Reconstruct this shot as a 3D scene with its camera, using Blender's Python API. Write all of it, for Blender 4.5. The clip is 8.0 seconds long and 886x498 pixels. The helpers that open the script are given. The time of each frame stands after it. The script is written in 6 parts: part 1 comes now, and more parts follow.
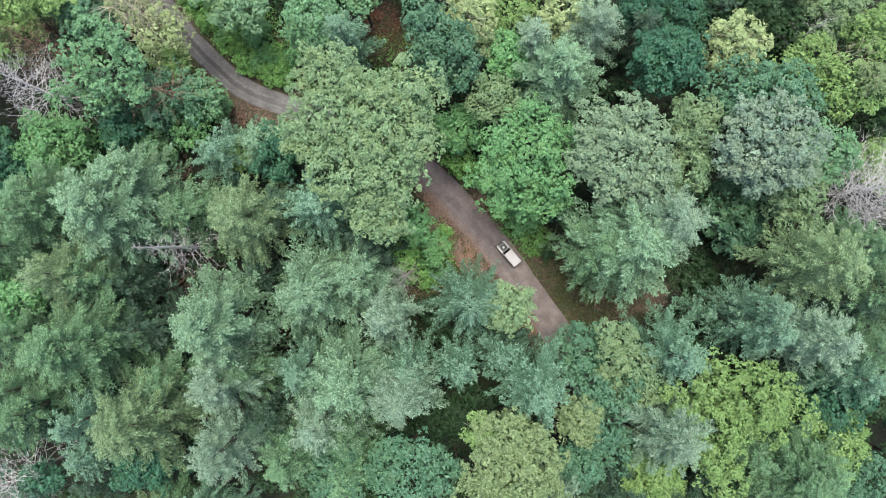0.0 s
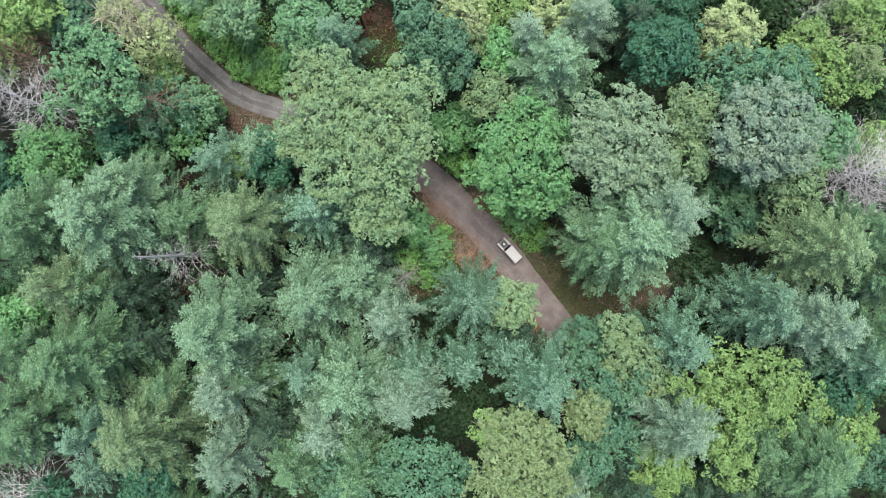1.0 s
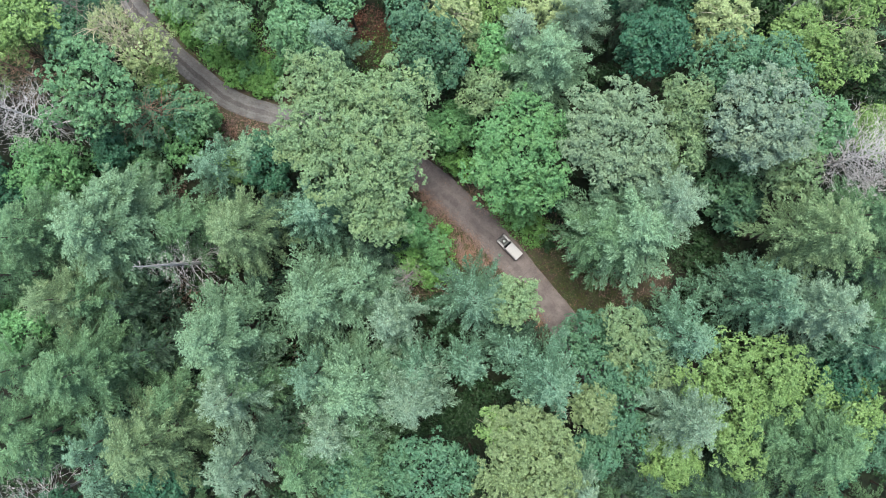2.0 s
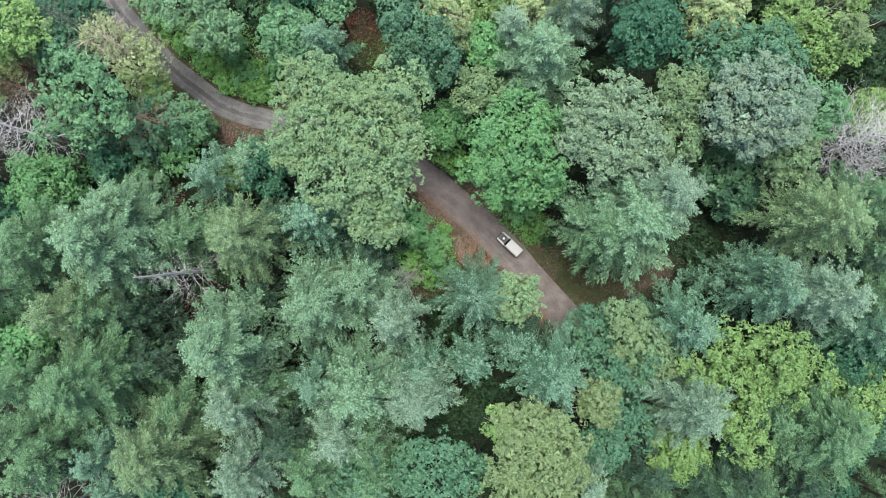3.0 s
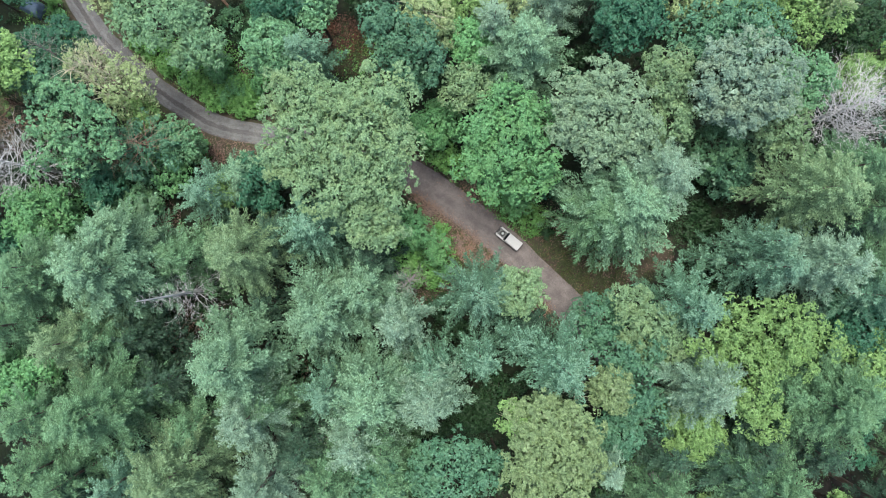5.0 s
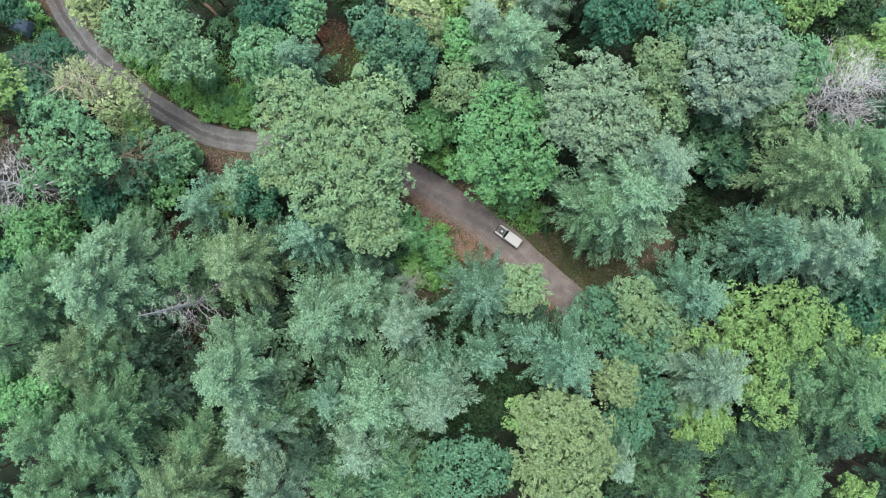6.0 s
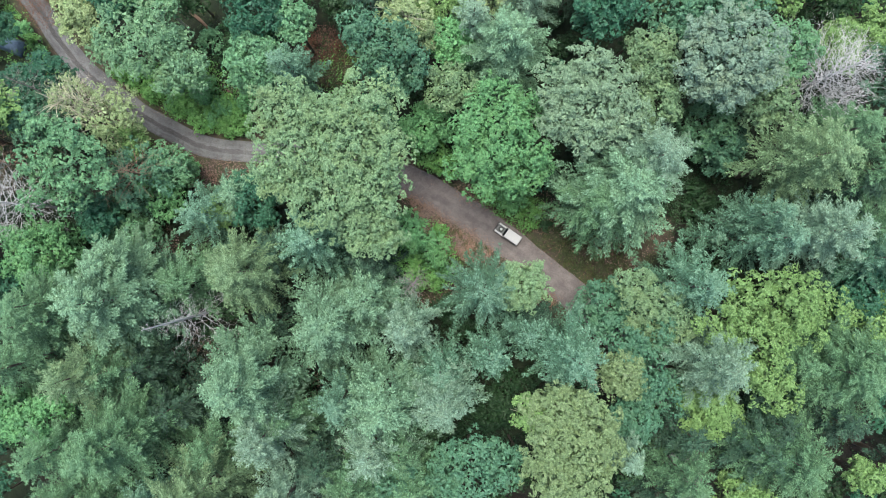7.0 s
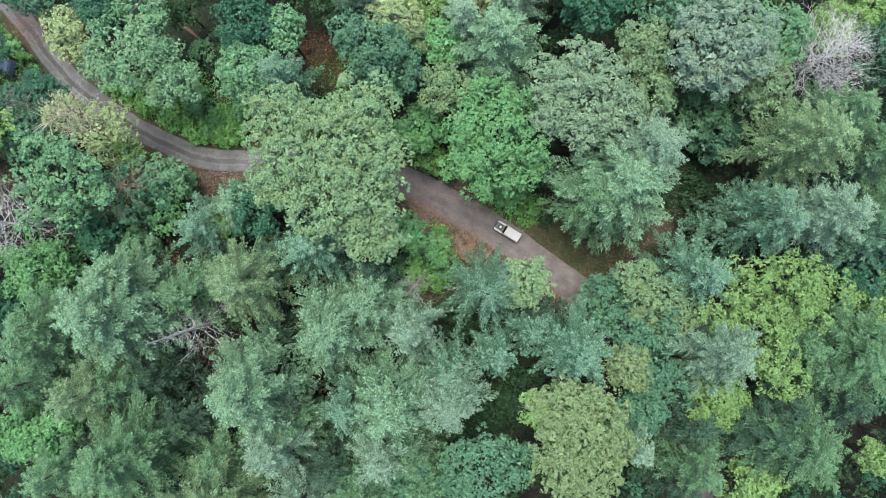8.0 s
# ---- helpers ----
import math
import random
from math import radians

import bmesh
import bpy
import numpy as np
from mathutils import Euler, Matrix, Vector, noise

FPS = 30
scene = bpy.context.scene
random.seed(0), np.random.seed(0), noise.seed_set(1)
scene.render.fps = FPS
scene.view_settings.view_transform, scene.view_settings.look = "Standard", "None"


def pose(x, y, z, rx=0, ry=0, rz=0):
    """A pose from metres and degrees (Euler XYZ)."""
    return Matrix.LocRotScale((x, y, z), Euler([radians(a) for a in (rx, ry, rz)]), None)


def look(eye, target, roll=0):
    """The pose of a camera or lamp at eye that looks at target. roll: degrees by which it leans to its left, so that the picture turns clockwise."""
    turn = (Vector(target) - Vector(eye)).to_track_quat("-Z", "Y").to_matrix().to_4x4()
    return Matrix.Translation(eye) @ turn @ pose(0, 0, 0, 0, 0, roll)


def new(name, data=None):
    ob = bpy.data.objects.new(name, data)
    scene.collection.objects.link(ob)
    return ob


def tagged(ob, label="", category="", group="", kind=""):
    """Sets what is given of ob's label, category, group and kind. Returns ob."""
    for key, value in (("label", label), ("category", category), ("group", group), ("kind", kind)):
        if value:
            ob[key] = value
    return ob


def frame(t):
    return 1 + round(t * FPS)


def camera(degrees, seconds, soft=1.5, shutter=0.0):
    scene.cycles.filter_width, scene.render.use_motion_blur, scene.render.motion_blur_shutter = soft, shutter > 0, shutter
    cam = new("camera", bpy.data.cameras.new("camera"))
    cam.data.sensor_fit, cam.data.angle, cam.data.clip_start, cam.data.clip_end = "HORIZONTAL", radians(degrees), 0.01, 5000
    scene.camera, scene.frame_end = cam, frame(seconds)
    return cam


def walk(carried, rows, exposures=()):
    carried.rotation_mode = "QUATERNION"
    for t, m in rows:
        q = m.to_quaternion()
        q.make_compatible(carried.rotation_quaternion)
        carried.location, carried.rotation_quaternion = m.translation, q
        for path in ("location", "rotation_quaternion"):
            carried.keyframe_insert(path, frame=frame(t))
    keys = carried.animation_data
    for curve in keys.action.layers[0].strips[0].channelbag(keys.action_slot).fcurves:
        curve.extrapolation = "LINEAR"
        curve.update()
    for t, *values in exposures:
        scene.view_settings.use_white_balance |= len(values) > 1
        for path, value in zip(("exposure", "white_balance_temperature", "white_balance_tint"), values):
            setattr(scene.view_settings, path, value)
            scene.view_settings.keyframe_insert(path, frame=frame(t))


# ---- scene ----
# A drone hangs 120 m over a forest track, looks straight down and turns slowly clockwise.
EYE = 120.0
cam = camera(62.0, 8.0, soft=0.9)
walk(cam, [
    (0.0, pose(0.10, 0.42, EYE + 0.34, 0, 0, 7.20)),
    (0.5, pose(0.07, 0.33, EYE + 0.26, 0, 0, 6.18)),
    (1.0, pose(0.03, 0.25, EYE + 0.20, 0, 0, 5.14)),
    (1.5, pose(0.01, 0.17, EYE + 0.14, 0, 0, 4.13)),
    (3.0, pose(0.00, 0.035, EYE + 0.02, 0, 0, 1.03)),
    (3.5, pose(0.00, 0.00, EYE, 0, 0, -0.03)),
    (4.0, pose(0.01, -0.01, EYE - 0.03, 0, 0, -1.14)),
    (4.5, pose(0.02, -0.02, EYE - 0.06, 0, 0, -2.30)),
    (6.0, pose(0.04, 0.06, EYE - 0.15, 0, 0, -6.06)),
    (6.5, pose(0.04, 0.11, EYE - 0.16, 0, 0, -7.32)),
    (7.0, pose(0.04, 0.16, EYE - 0.17, 0, 0, -8.62)),
    (7.5, pose(0.02, 0.19, EYE - 0.17, 0, 0, -9.88)),
    (8.0, pose(0.00, 0.22, EYE - 0.18, 0, 0, -11.20)),
], exposures=[(0.0, 1.01, 6700, 10.5), (3.0, 0.98, 6540, 6.8), (8.0, 0.98, 6400, 6.2)])

# Bright, hazy overcast: a soft sky and one very wide, weak sun high up.
world = bpy.data.worlds.new("sky")
scene.world = world
world.use_nodes = True
wn = world.node_tree
for n in list(wn.nodes):
    wn.nodes.remove(n)
sky = wn.nodes.new("ShaderNodeTexSky")
sky.sky_type = 'NISHITA'
sky.sun_disc = False
sky.sun_elevation, sky.sun_rotation = radians(77), radians(-13)
sky.dust_density, sky.air_density, sky.ozone_density = 3.0, 1.0, 1.0
bg = wn.nodes.new("ShaderNodeBackground")
bg.inputs["Strength"].default_value = 0.15
wo = wn.nodes.new("ShaderNodeOutputWorld")
wn.links.new(sky.outputs[0], bg.inputs[0])
wn.links.new(bg.outputs[0], wo.inputs[0])
sun_data = bpy.data.lights.new("sun", "SUN")
sun_data.energy, sun_data.angle, sun_data.color = 2.2, radians(28), (1.0, 0.96, 0.9)
sun = new("sun", sun_data)
sun.matrix_world = look((-3, 13.0, 57), (0, 0, 0))
# ---- materials ----
def nodes_of(name):
    m = bpy.data.materials.new(name)
    m.use_nodes = True
    nt = m.node_tree
    b = nt.nodes["Principled BSDF"]
    return m, nt, b


def noise_node(nt, scale, detail=4.0, rough=0.6, coord="Object"):
    tc = nt.nodes.new("ShaderNodeTexCoord")
    n = nt.nodes.new("ShaderNodeTexNoise")
    n.inputs["Scale"].default_value, n.inputs["Detail"].default_value = scale, detail
    n.inputs["Roughness"].default_value = rough
    nt.links.new(tc.outputs[coord], n.inputs["Vector"])
    return n


def ramp(nt, fac, stops):
    r = nt.nodes.new("ShaderNodeValToRGB")
    while len(r.color_ramp.elements) < len(stops):
        r.color_ramp.elements.new(0.5)
    for e, (p, c) in zip(r.color_ramp.elements, stops):
        e.position, e.color = p, (*c, 1)
    nt.links.new(fac, r.inputs[0])
    return r.outputs[0]


def mixed(nt, fac, a, b, mode='MIX'):
    n = nt.nodes.new("ShaderNodeMix")
    n.data_type, n.blend_type = 'RGBA', mode
    for sock, v in ((n.inputs[0], fac), (n.inputs[6], a), (n.inputs[7], b)):
        if isinstance(v, bpy.types.NodeSocket):
            nt.links.new(v, sock)
        elif isinstance(v, tuple):
            sock.default_value = (*v, 1)
        else:
            sock.default_value = v
    return n.outputs[2]


def bumped(nt, b, height, strength, distance):
    n = nt.nodes.new("ShaderNodeBump")
    n.inputs["Strength"].default_value, n.inputs["Distance"].default_value = strength, distance
    nt.links.new(height, n.inputs["Height"])
    nt.links.new(n.outputs[0], b.inputs["Normal"])


def leaf_material(name, col, spread=0.27, gloss=0.5, through_light=0.05, warmth=0.7):
    """Foliage: each leaf its own shade, whole boughs a little lighter or yellower, some light passing through."""
    m, nt, b = nodes_of(name)
    geo = nt.nodes.new("ShaderNodeNewGeometry")
    dark = tuple(c * (1 - spread) for c in col)
    light = tuple(min(1, c * (1 + spread)) for c in col)
    pale = tuple(min(1, c * (1 + spread * 1.2) + 0.02) for c in col)
    shade = ramp(nt, geo.outputs["Random Per Island"], [(0.0, dark), (0.45, col), (0.8, light), (1.0, pale)])
    big = noise_node(nt, 0.35, 3)
    warm = (col[0] * 1.35, col[1] * 1.08, col[2] * 0.8)
    tone = mixed(nt, ramp(nt, big.outputs[0], [(0.45, (0, 0, 0)), (0.7, (warmth,) * 3)]), shade, warm)
    grain = noise_node(nt, 5.5, 3, 0.75)
    tone = mixed(nt, 1.0, tone, ramp(nt, grain.outputs[0], [(0.34, (0.72,) * 3), (0.5, (1.0,) * 3), (0.66, (1.26,) * 3)]), 'MULTIPLY')
    info = nt.nodes.new("ShaderNodeObjectInfo")
    hs = nt.nodes.new("ShaderNodeHueSaturation")
    mr = nt.nodes.new("ShaderNodeMapRange")
    mr.inputs[3].default_value, mr.inputs[4].default_value = 0.88, 1.12
    nt.links.new(info.outputs["Random"], mr.inputs[0])
    nt.links.new(mr.outputs[0], hs.inputs["Value"])
    nt.links.new(tone, hs.inputs["Color"])
    nt.links.new(hs.outputs[0], b.inputs["Base Color"])
    b.inputs["Roughness"].default_value = gloss
    b.inputs["Specular IOR Level"].default_value = 0.3
    tr = nt.nodes.new("ShaderNodeBsdfTranslucent")
    nt.links.new(hs.outputs[0], tr.inputs[0])
    mx = nt.nodes.new("ShaderNodeMixShader")
    mx.inputs[0].default_value = through_light
    nt.links.new(b.outputs[0], mx.inputs[1])
    nt.links.new(tr.outputs[0], mx.inputs[2])
    nt.links.new(mx.outputs[0], nt.nodes["Material Output"].inputs[0])
    return m


def bark_material(name, col, rough=0.9):
    m, nt, b = nodes_of(name)
    n = noise_node(nt, 3.0, 6, 0.7)
    fine = noise_node(nt, 14.0, 4, 0.7)
    c = ramp(nt, n.outputs[0], [(0.3, tuple(x * 0.55 for x in col)), (0.55, col), (0.8, tuple(min(1, x * 1.35) for x in col))])
    nt.links.new(mixed(nt, 0.35, c, ramp(nt, fine.outputs[0], [(0.35, tuple(x * 0.5 for x in col)), (0.7, col)])), b.inputs["Base Color"])
    b.inputs["Roughness"].default_value = rough
    bumped(nt, b, fine.outputs[0], 0.6, 0.03)
    return m


def plain_material(name, col, rough, metal=0.0, grime=0.25, scale=6.0):
    m, nt, b = nodes_of(name)
    n = noise_node(nt, scale, 5, 0.65)
    nt.links.new(ramp(nt, n.outputs[0], [(0.35, tuple(x * (1 - grime) for x in col)), (0.65, col)]), b.inputs["Base Color"])
    fine = noise_node(nt, scale * 8, 3, 0.6)
    nt.links.new(ramp(nt, fine.outputs[0], [(0.3, (rough * 0.8,) * 3), (0.7, (min(1, rough * 1.2),) * 3)]), b.inputs["Roughness"])
    b.inputs["Metallic"].default_value = metal
    return m


NEEDLES = {
    "fir_blue": (0.057, 0.134, 0.079),
    "fir_pale": (0.096, 0.171, 0.107),
    "fir_green": (0.059, 0.131, 0.059),
    "fir_olive": (0.086, 0.151, 0.068),
    "fir_light": (0.079, 0.158, 0.086),
    # firs between taller trees: their shade is put into this needle colour
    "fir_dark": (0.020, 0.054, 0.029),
}
LEAVES = {
    "teal": (0.034, 0.118, 0.066),
    "green": (0.106, 0.236, 0.116),
    "soft": (0.152, 0.290, 0.150),
    "bright": (0.112, 0.274, 0.108),
    "lime": (0.148, 0.262, 0.084),
    "yellow": (0.150, 0.225, 0.100),
    "maple": (0.146, 0.246, 0.122),
    "silver": (0.165, 0.258, 0.182),
    "straw": (0.250, 0.335, 0.152),
    "mint": (0.068, 0.168, 0.096),
    "sage": (0.168, 0.262, 0.156),
    # brush of the gaps: deep shade between trees is put into this colour
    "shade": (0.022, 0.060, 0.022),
    "fern": (0.124, 0.284, 0.078),
}
# pale bloom on the tips: young growth, and light painted toward the crown top
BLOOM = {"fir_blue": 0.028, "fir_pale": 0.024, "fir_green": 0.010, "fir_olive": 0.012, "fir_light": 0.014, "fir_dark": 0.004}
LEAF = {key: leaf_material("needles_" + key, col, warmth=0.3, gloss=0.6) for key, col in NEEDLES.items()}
TIPS = {key: leaf_material("young_lit_needles_" + key, tuple(c * (1.38 if key != "fir_pale" else 1.2) + BLOOM[key] for c in col), warmth=0.3, gloss=0.6) for key, col in NEEDLES.items()}
LEAF.update({key: leaf_material("leaves_" + key, col, warmth=0.1 if key in ("straw", "yellow", "sage", "lime") else 0.45) for key, col in LEAVES.items()})
LEAF["litter"] = leaf_material("fallen_leaves_russet", (0.190, 0.134, 0.110), 0.35, 0.8, 0.1)
LEAF["herb"] = leaf_material("low_olive_herbs", (0.066, 0.092, 0.034), 0.35, 0.7, 0.15)
LEAF["rust"] = leaf_material("dead_leaves_rust", (0.130, 0.072, 0.050), 0.5, 0.8, 0.1)
BARK = {
    "brown": bark_material("bark_grey_brown", (0.11, 0.085, 0.065)),
    "dead": bark_material("bark_bleached_grey", (0.52, 0.515, 0.505)),
    "grey": bark_material("bark_weathered_grey", (0.25, 0.225, 0.20)),
    "rust": bark_material("bark_red_brown", (0.22, 0.14, 0.095)),
    "pale": bark_material("bark_cream_twigs", (0.52, 0.49, 0.36)),
}


def ground_material():
    """Moss and soil under the trees, darkened to stand for shade; olive-brown trodden earth and thin grass where the
    verge attribute is high.
    """
    m, nt, b = nodes_of("forest_floor")
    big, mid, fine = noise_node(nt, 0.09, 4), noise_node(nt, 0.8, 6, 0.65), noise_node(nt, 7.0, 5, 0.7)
    # tree shade is put into these near-black moss and soil tones
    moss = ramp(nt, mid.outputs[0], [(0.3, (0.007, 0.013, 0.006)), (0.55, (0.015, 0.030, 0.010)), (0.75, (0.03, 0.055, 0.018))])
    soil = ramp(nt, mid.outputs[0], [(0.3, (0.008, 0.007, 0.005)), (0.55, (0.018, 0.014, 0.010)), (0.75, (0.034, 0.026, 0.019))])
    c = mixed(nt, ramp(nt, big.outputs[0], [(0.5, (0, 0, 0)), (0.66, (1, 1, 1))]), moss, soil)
    earth = ramp(nt, mid.outputs[0], [(0.32, (0.038, 0.032, 0.020)), (0.5, (0.066, 0.052, 0.035)), (0.68, (0.100, 0.076, 0.055))])
    grass = ramp(nt, fine.outputs[0], [(0.35, (0.034, 0.048, 0.019)), (0.6, (0.066, 0.086, 0.033)), (0.75, (0.10, 0.12, 0.05))])
    patch = noise_node(nt, 0.45, 5, 0.7)
    open_ground = mixed(nt, ramp(nt, patch.outputs[0], [(0.44, (0, 0, 0)), (0.58, (0.85,) * 3)]), earth, grass)
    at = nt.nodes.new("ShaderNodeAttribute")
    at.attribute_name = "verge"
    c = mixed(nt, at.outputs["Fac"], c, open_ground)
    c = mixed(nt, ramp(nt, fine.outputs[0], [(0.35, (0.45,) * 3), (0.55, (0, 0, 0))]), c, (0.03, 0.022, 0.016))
    nt.links.new(c, b.inputs["Base Color"])
    b.inputs["Roughness"].default_value = 0.95
    bumped(nt, b, fine.outputs[0], 0.8, 0.08)
    return m


def road_material(name):
    """Compacted gravel: grey with damp dark strips on the upper stretch, pinkish brown with leaf crumbs further down.
    The first texture coordinate runs along in metres, the second across from 0 to 1."""
    m, nt, b = nodes_of(name)
    tc = nt.nodes.new("ShaderNodeTexCoord")
    sep = nt.nodes.new("ShaderNodeSeparateXYZ")
    nt.links.new(tc.outputs["UV"], sep.inputs[0])
    wob, mid, fine, grit = noise_node(nt, 0.35, 3), noise_node(nt, 0.5, 5, 0.6), noise_node(nt, 5.0, 5, 0.75), noise_node(nt, 22.0, 3, 0.7)
    along = nt.nodes.new("ShaderNodeMapRange")
    along.inputs[1].default_value, along.inputs[2].default_value = 62, 84
    nt.links.new(sep.outputs[0], along.inputs[0])
    add = nt.nodes.new("ShaderNodeMath")
    add.operation = 'MULTIPLY_ADD'
    add.inputs[1].default_value = 0.14
    nt.links.new(wob.outputs[0], add.inputs[0])
    rough = nt.nodes.new("ShaderNodeMath")
    rough.operation = 'MULTIPLY_ADD'
    rough.inputs[1].default_value = 0.26
    ragged = noise_node(nt, 1.6, 5, 0.75)
    nt.links.new(ragged.outputs[0], rough.inputs[0])
    nt.links.new(sep.outputs[1], rough.inputs[2])
    mid_line = nt.nodes.new("ShaderNodeMath")
    mid_line.inputs[1].default_value = 0.08
    nt.links.new(rough.outputs[0], mid_line.inputs[0])
    nt.links.new(mid_line.outputs[0], add.inputs[2])
    upper = nt.nodes.new("ShaderNodeMapRange")
    upper.inputs[1].default_value, upper.inputs[2].default_value = 42, 70
    nt.links.new(sep.outputs[0], upper.inputs[0])
    # edges, wheel tracks and the strip between them
    damp = ramp(nt, add.outputs[0], [(0.28, (0.8,) * 3), (0.36, (0.1,) * 3), (0.43, (0.0,) * 3), (0.50, (0.4,) * 3), (0.56, (0.0,) * 3), (0.62, (0.0,) * 3), (0.65, (1.0,) * 3), (0.83, (1.0,) * 3), (0.86, (0.0,) * 3), (0.97, (0.0,) * 3), (1.0, (0.3,) * 3)])
    grey = ramp(nt, mid.outputs[0], [(0.3, (0.112, 0.115, 0.117)), (0.5, (0.164, 0.167, 0.168)), (0.7, (0.222, 0.224, 0.220))])
    brown = ramp(nt, mid.outputs[0], [(0.3, (0.108, 0.090, 0.086)), (0.55, (0.166, 0.141, 0.136)), (0.75, (0.228, 0.199, 0.190))])
    c = mixed(nt, along.outputs[0], grey, brown)
    c = mixed(nt, upper.outputs[0], mixed(nt, 1.0, c, (0.78, 0.78, 0.80), 'MULTIPLY'), c)
    depth = mixed(nt, upper.outputs[0], (0.95, 0.95, 0.95), (0.26, 0.26, 0.26))
    patch = ramp(nt, mid.outputs[0], [(0.40, (1, 1, 1)), (0.64, (0.8,) * 3)])
    f = mixed(nt, 1.0, mixed(nt, 1.0, damp, depth, 'MULTIPLY'), patch, 'MULTIPLY')
    c = mixed(nt, f, c, (0.045, 0.042, 0.043))
    wet = ramp(nt, ragged.outputs[0], [(0.36, (0.75,) * 3), (0.47, (0, 0, 0))])
    c = mixed(nt, mixed(nt, upper.outputs[0], wet, (0.0, 0.0, 0.0)), c, (0.06, 0.057, 0.055))
    c = mixed(nt, ramp(nt, fine.outputs[0], [(0.38, (0.6,) * 3), (0.52, (0, 0, 0))]), c, (0.080, 0.068, 0.062))
    c = mixed(nt, ramp(nt, grit.outputs[0], [(0.54, (0, 0, 0)), (0.66, (0.5,) * 3)]), c, (0.31, 0.30, 0.285))
    nt.links.new(c, b.inputs["Base Color"])
    b.inputs["Roughness"].default_value = 0.9
    bumped(nt, b, fine.outputs[0], 0.6, 0.04)
    return m


GROUND = ground_material()
ROAD = road_material("gravel_track")
PAINT = plain_material("car_white_paint", (0.37, 0.372, 0.372), 0.45, 0, 0.14)
BONNET_GREY = plain_material("car_bonnet_grey", (0.040, 0.046, 0.046), 0.45, 0, 0.2)
HUB_PALE = plain_material("wheel_hub_pale", (0.42, 0.46, 0.45), 0.5, 0, 0.2)
TRIM_BLACK = plain_material("car_black_trim", (0.025, 0.025, 0.028), 0.55, 0, 0.3)
GREY_METAL = plain_material("car_grey_metal", (0.35, 0.36, 0.37), 0.4, 0.8, 0.2)
RUBBER = plain_material("tyre_rubber", (0.028, 0.028, 0.028), 0.85, 0, 0.3)
LAMP_GLASS = plain_material("lamp_glass", (0.75, 0.75, 0.72), 0.1, 0, 0.05)
RED_GLASS = plain_material("lamp_red", (0.4, 0.02, 0.02), 0.15, 0, 0.1)
GLASS = plain_material("dark_window_glass", (0.02, 0.025, 0.03), 0.06, 0, 0.2)
TARP = plain_material("tarpaulin_blue_grey", (0.16, 0.25, 0.38), 0.5, 0, 0.4, 1.5)
WHITE_POST = plain_material("post_white", (0.75, 0.74, 0.70), 0.6, 0, 0.2)
# ---- building helpers ----
def mesh_of(name, verts, faces, mat):
    me = bpy.data.meshes.new(name)
    me.from_pydata(verts, [], faces)
    me.materials.append(mat)
    return me


def leaf_mesh(name, corners, mat, second=None, use_second=None):
    """A mesh of loose leaves from an array (n, corners, 3); some may take a second material."""
    n, k, _ = corners.shape
    me = bpy.data.meshes.new(name)
    me.vertices.add(k * n)
    me.vertices.foreach_set("co", np.ascontiguousarray(corners, dtype=np.float32).ravel())
    me.loops.add(k * n)
    me.loops.foreach_set("vertex_index", np.arange(k * n, dtype=np.int32))
    me.polygons.add(n)
    me.polygons.foreach_set("loop_start", np.arange(0, k * n, k, dtype=np.int32))
    me.materials.append(mat)
    if second is not None:
        me.materials.append(second)
        me.polygons.foreach_set("material_index", use_second.astype(np.int32))
    me.update(calc_edges=True)
    return me


def part(name, me, parent, label="", m=None):
    ob = new(name, me)
    ob.parent = parent
    if m is not None:
        ob.matrix_local = m
    return tagged(ob, label)


def bm_part(name, bm, mat, parent, label="", m=None):
    me = bpy.data.meshes.new(name)
    bm.to_mesh(me)
    bm.free()
    me.materials.append(mat)
    return part(name, me, parent, label, m)


def unit(v):
    return v / np.maximum(np.linalg.norm(v, axis=-1, keepdims=True), 1e-9)


def leaves(rng, p, facing, along, length, width, kite=False):
    """Pointed leaves: centres p, rough normals, rough directions. A kite is folded along its rib."""
    u = unit(along)
    v = unit(np.cross(unit(facing), u))
    hl, hw = (length / 2)[:, None], (width / 2)[:, None]
    skew = rng.uniform(-0.5, 0.5, (len(p), 1)) * hl
    if kite:
        lift = np.cross(u, v) * hw * 0.45
        return np.stack([p - u * hl, p - u * hl * 0.2 - v * hw + lift, p + u * hl, p - u * hl * 0.2 + v * hw + lift], 1)
    return np.stack([p - u * (hl * 0.8 + skew * 0.5) + v * hw, p - u * (hl * 0.8 - skew * 0.5) - v * hw, p + u * hl * 1.2], 1)


def tubes(paths, sides=5):
    """Verts and faces of tapered tubes: each path is a list of (point, radius)."""
    verts, faces = [], []
    for path in paths:
        first = len(verts)
        for i, (p, r) in enumerate(path):
            a = Vector(path[max(i - 1, 0)][0])
            b = Vector(path[min(i + 1, len(path) - 1)][0])
            d = (b - a).normalized()
            e = d.orthogonal().normalized()
            f = d.cross(e)
            for k in range(sides):
                t = 2 * math.pi * k / sides
                verts.append(Vector(p) + (e * math.cos(t) + f * math.sin(t)) * r)
        n = len(path)
        for i in range(n - 1):
            for k in range(sides):
                a, b = first + i * sides + k, first + i * sides + (k + 1) % sides
                faces.append((a, b, b + sides, a + sides))
        faces.append(tuple(range(first + (n - 1) * sides, first + n * sides)))
        faces.append(tuple(reversed(range(first, first + sides))))
    return verts, faces


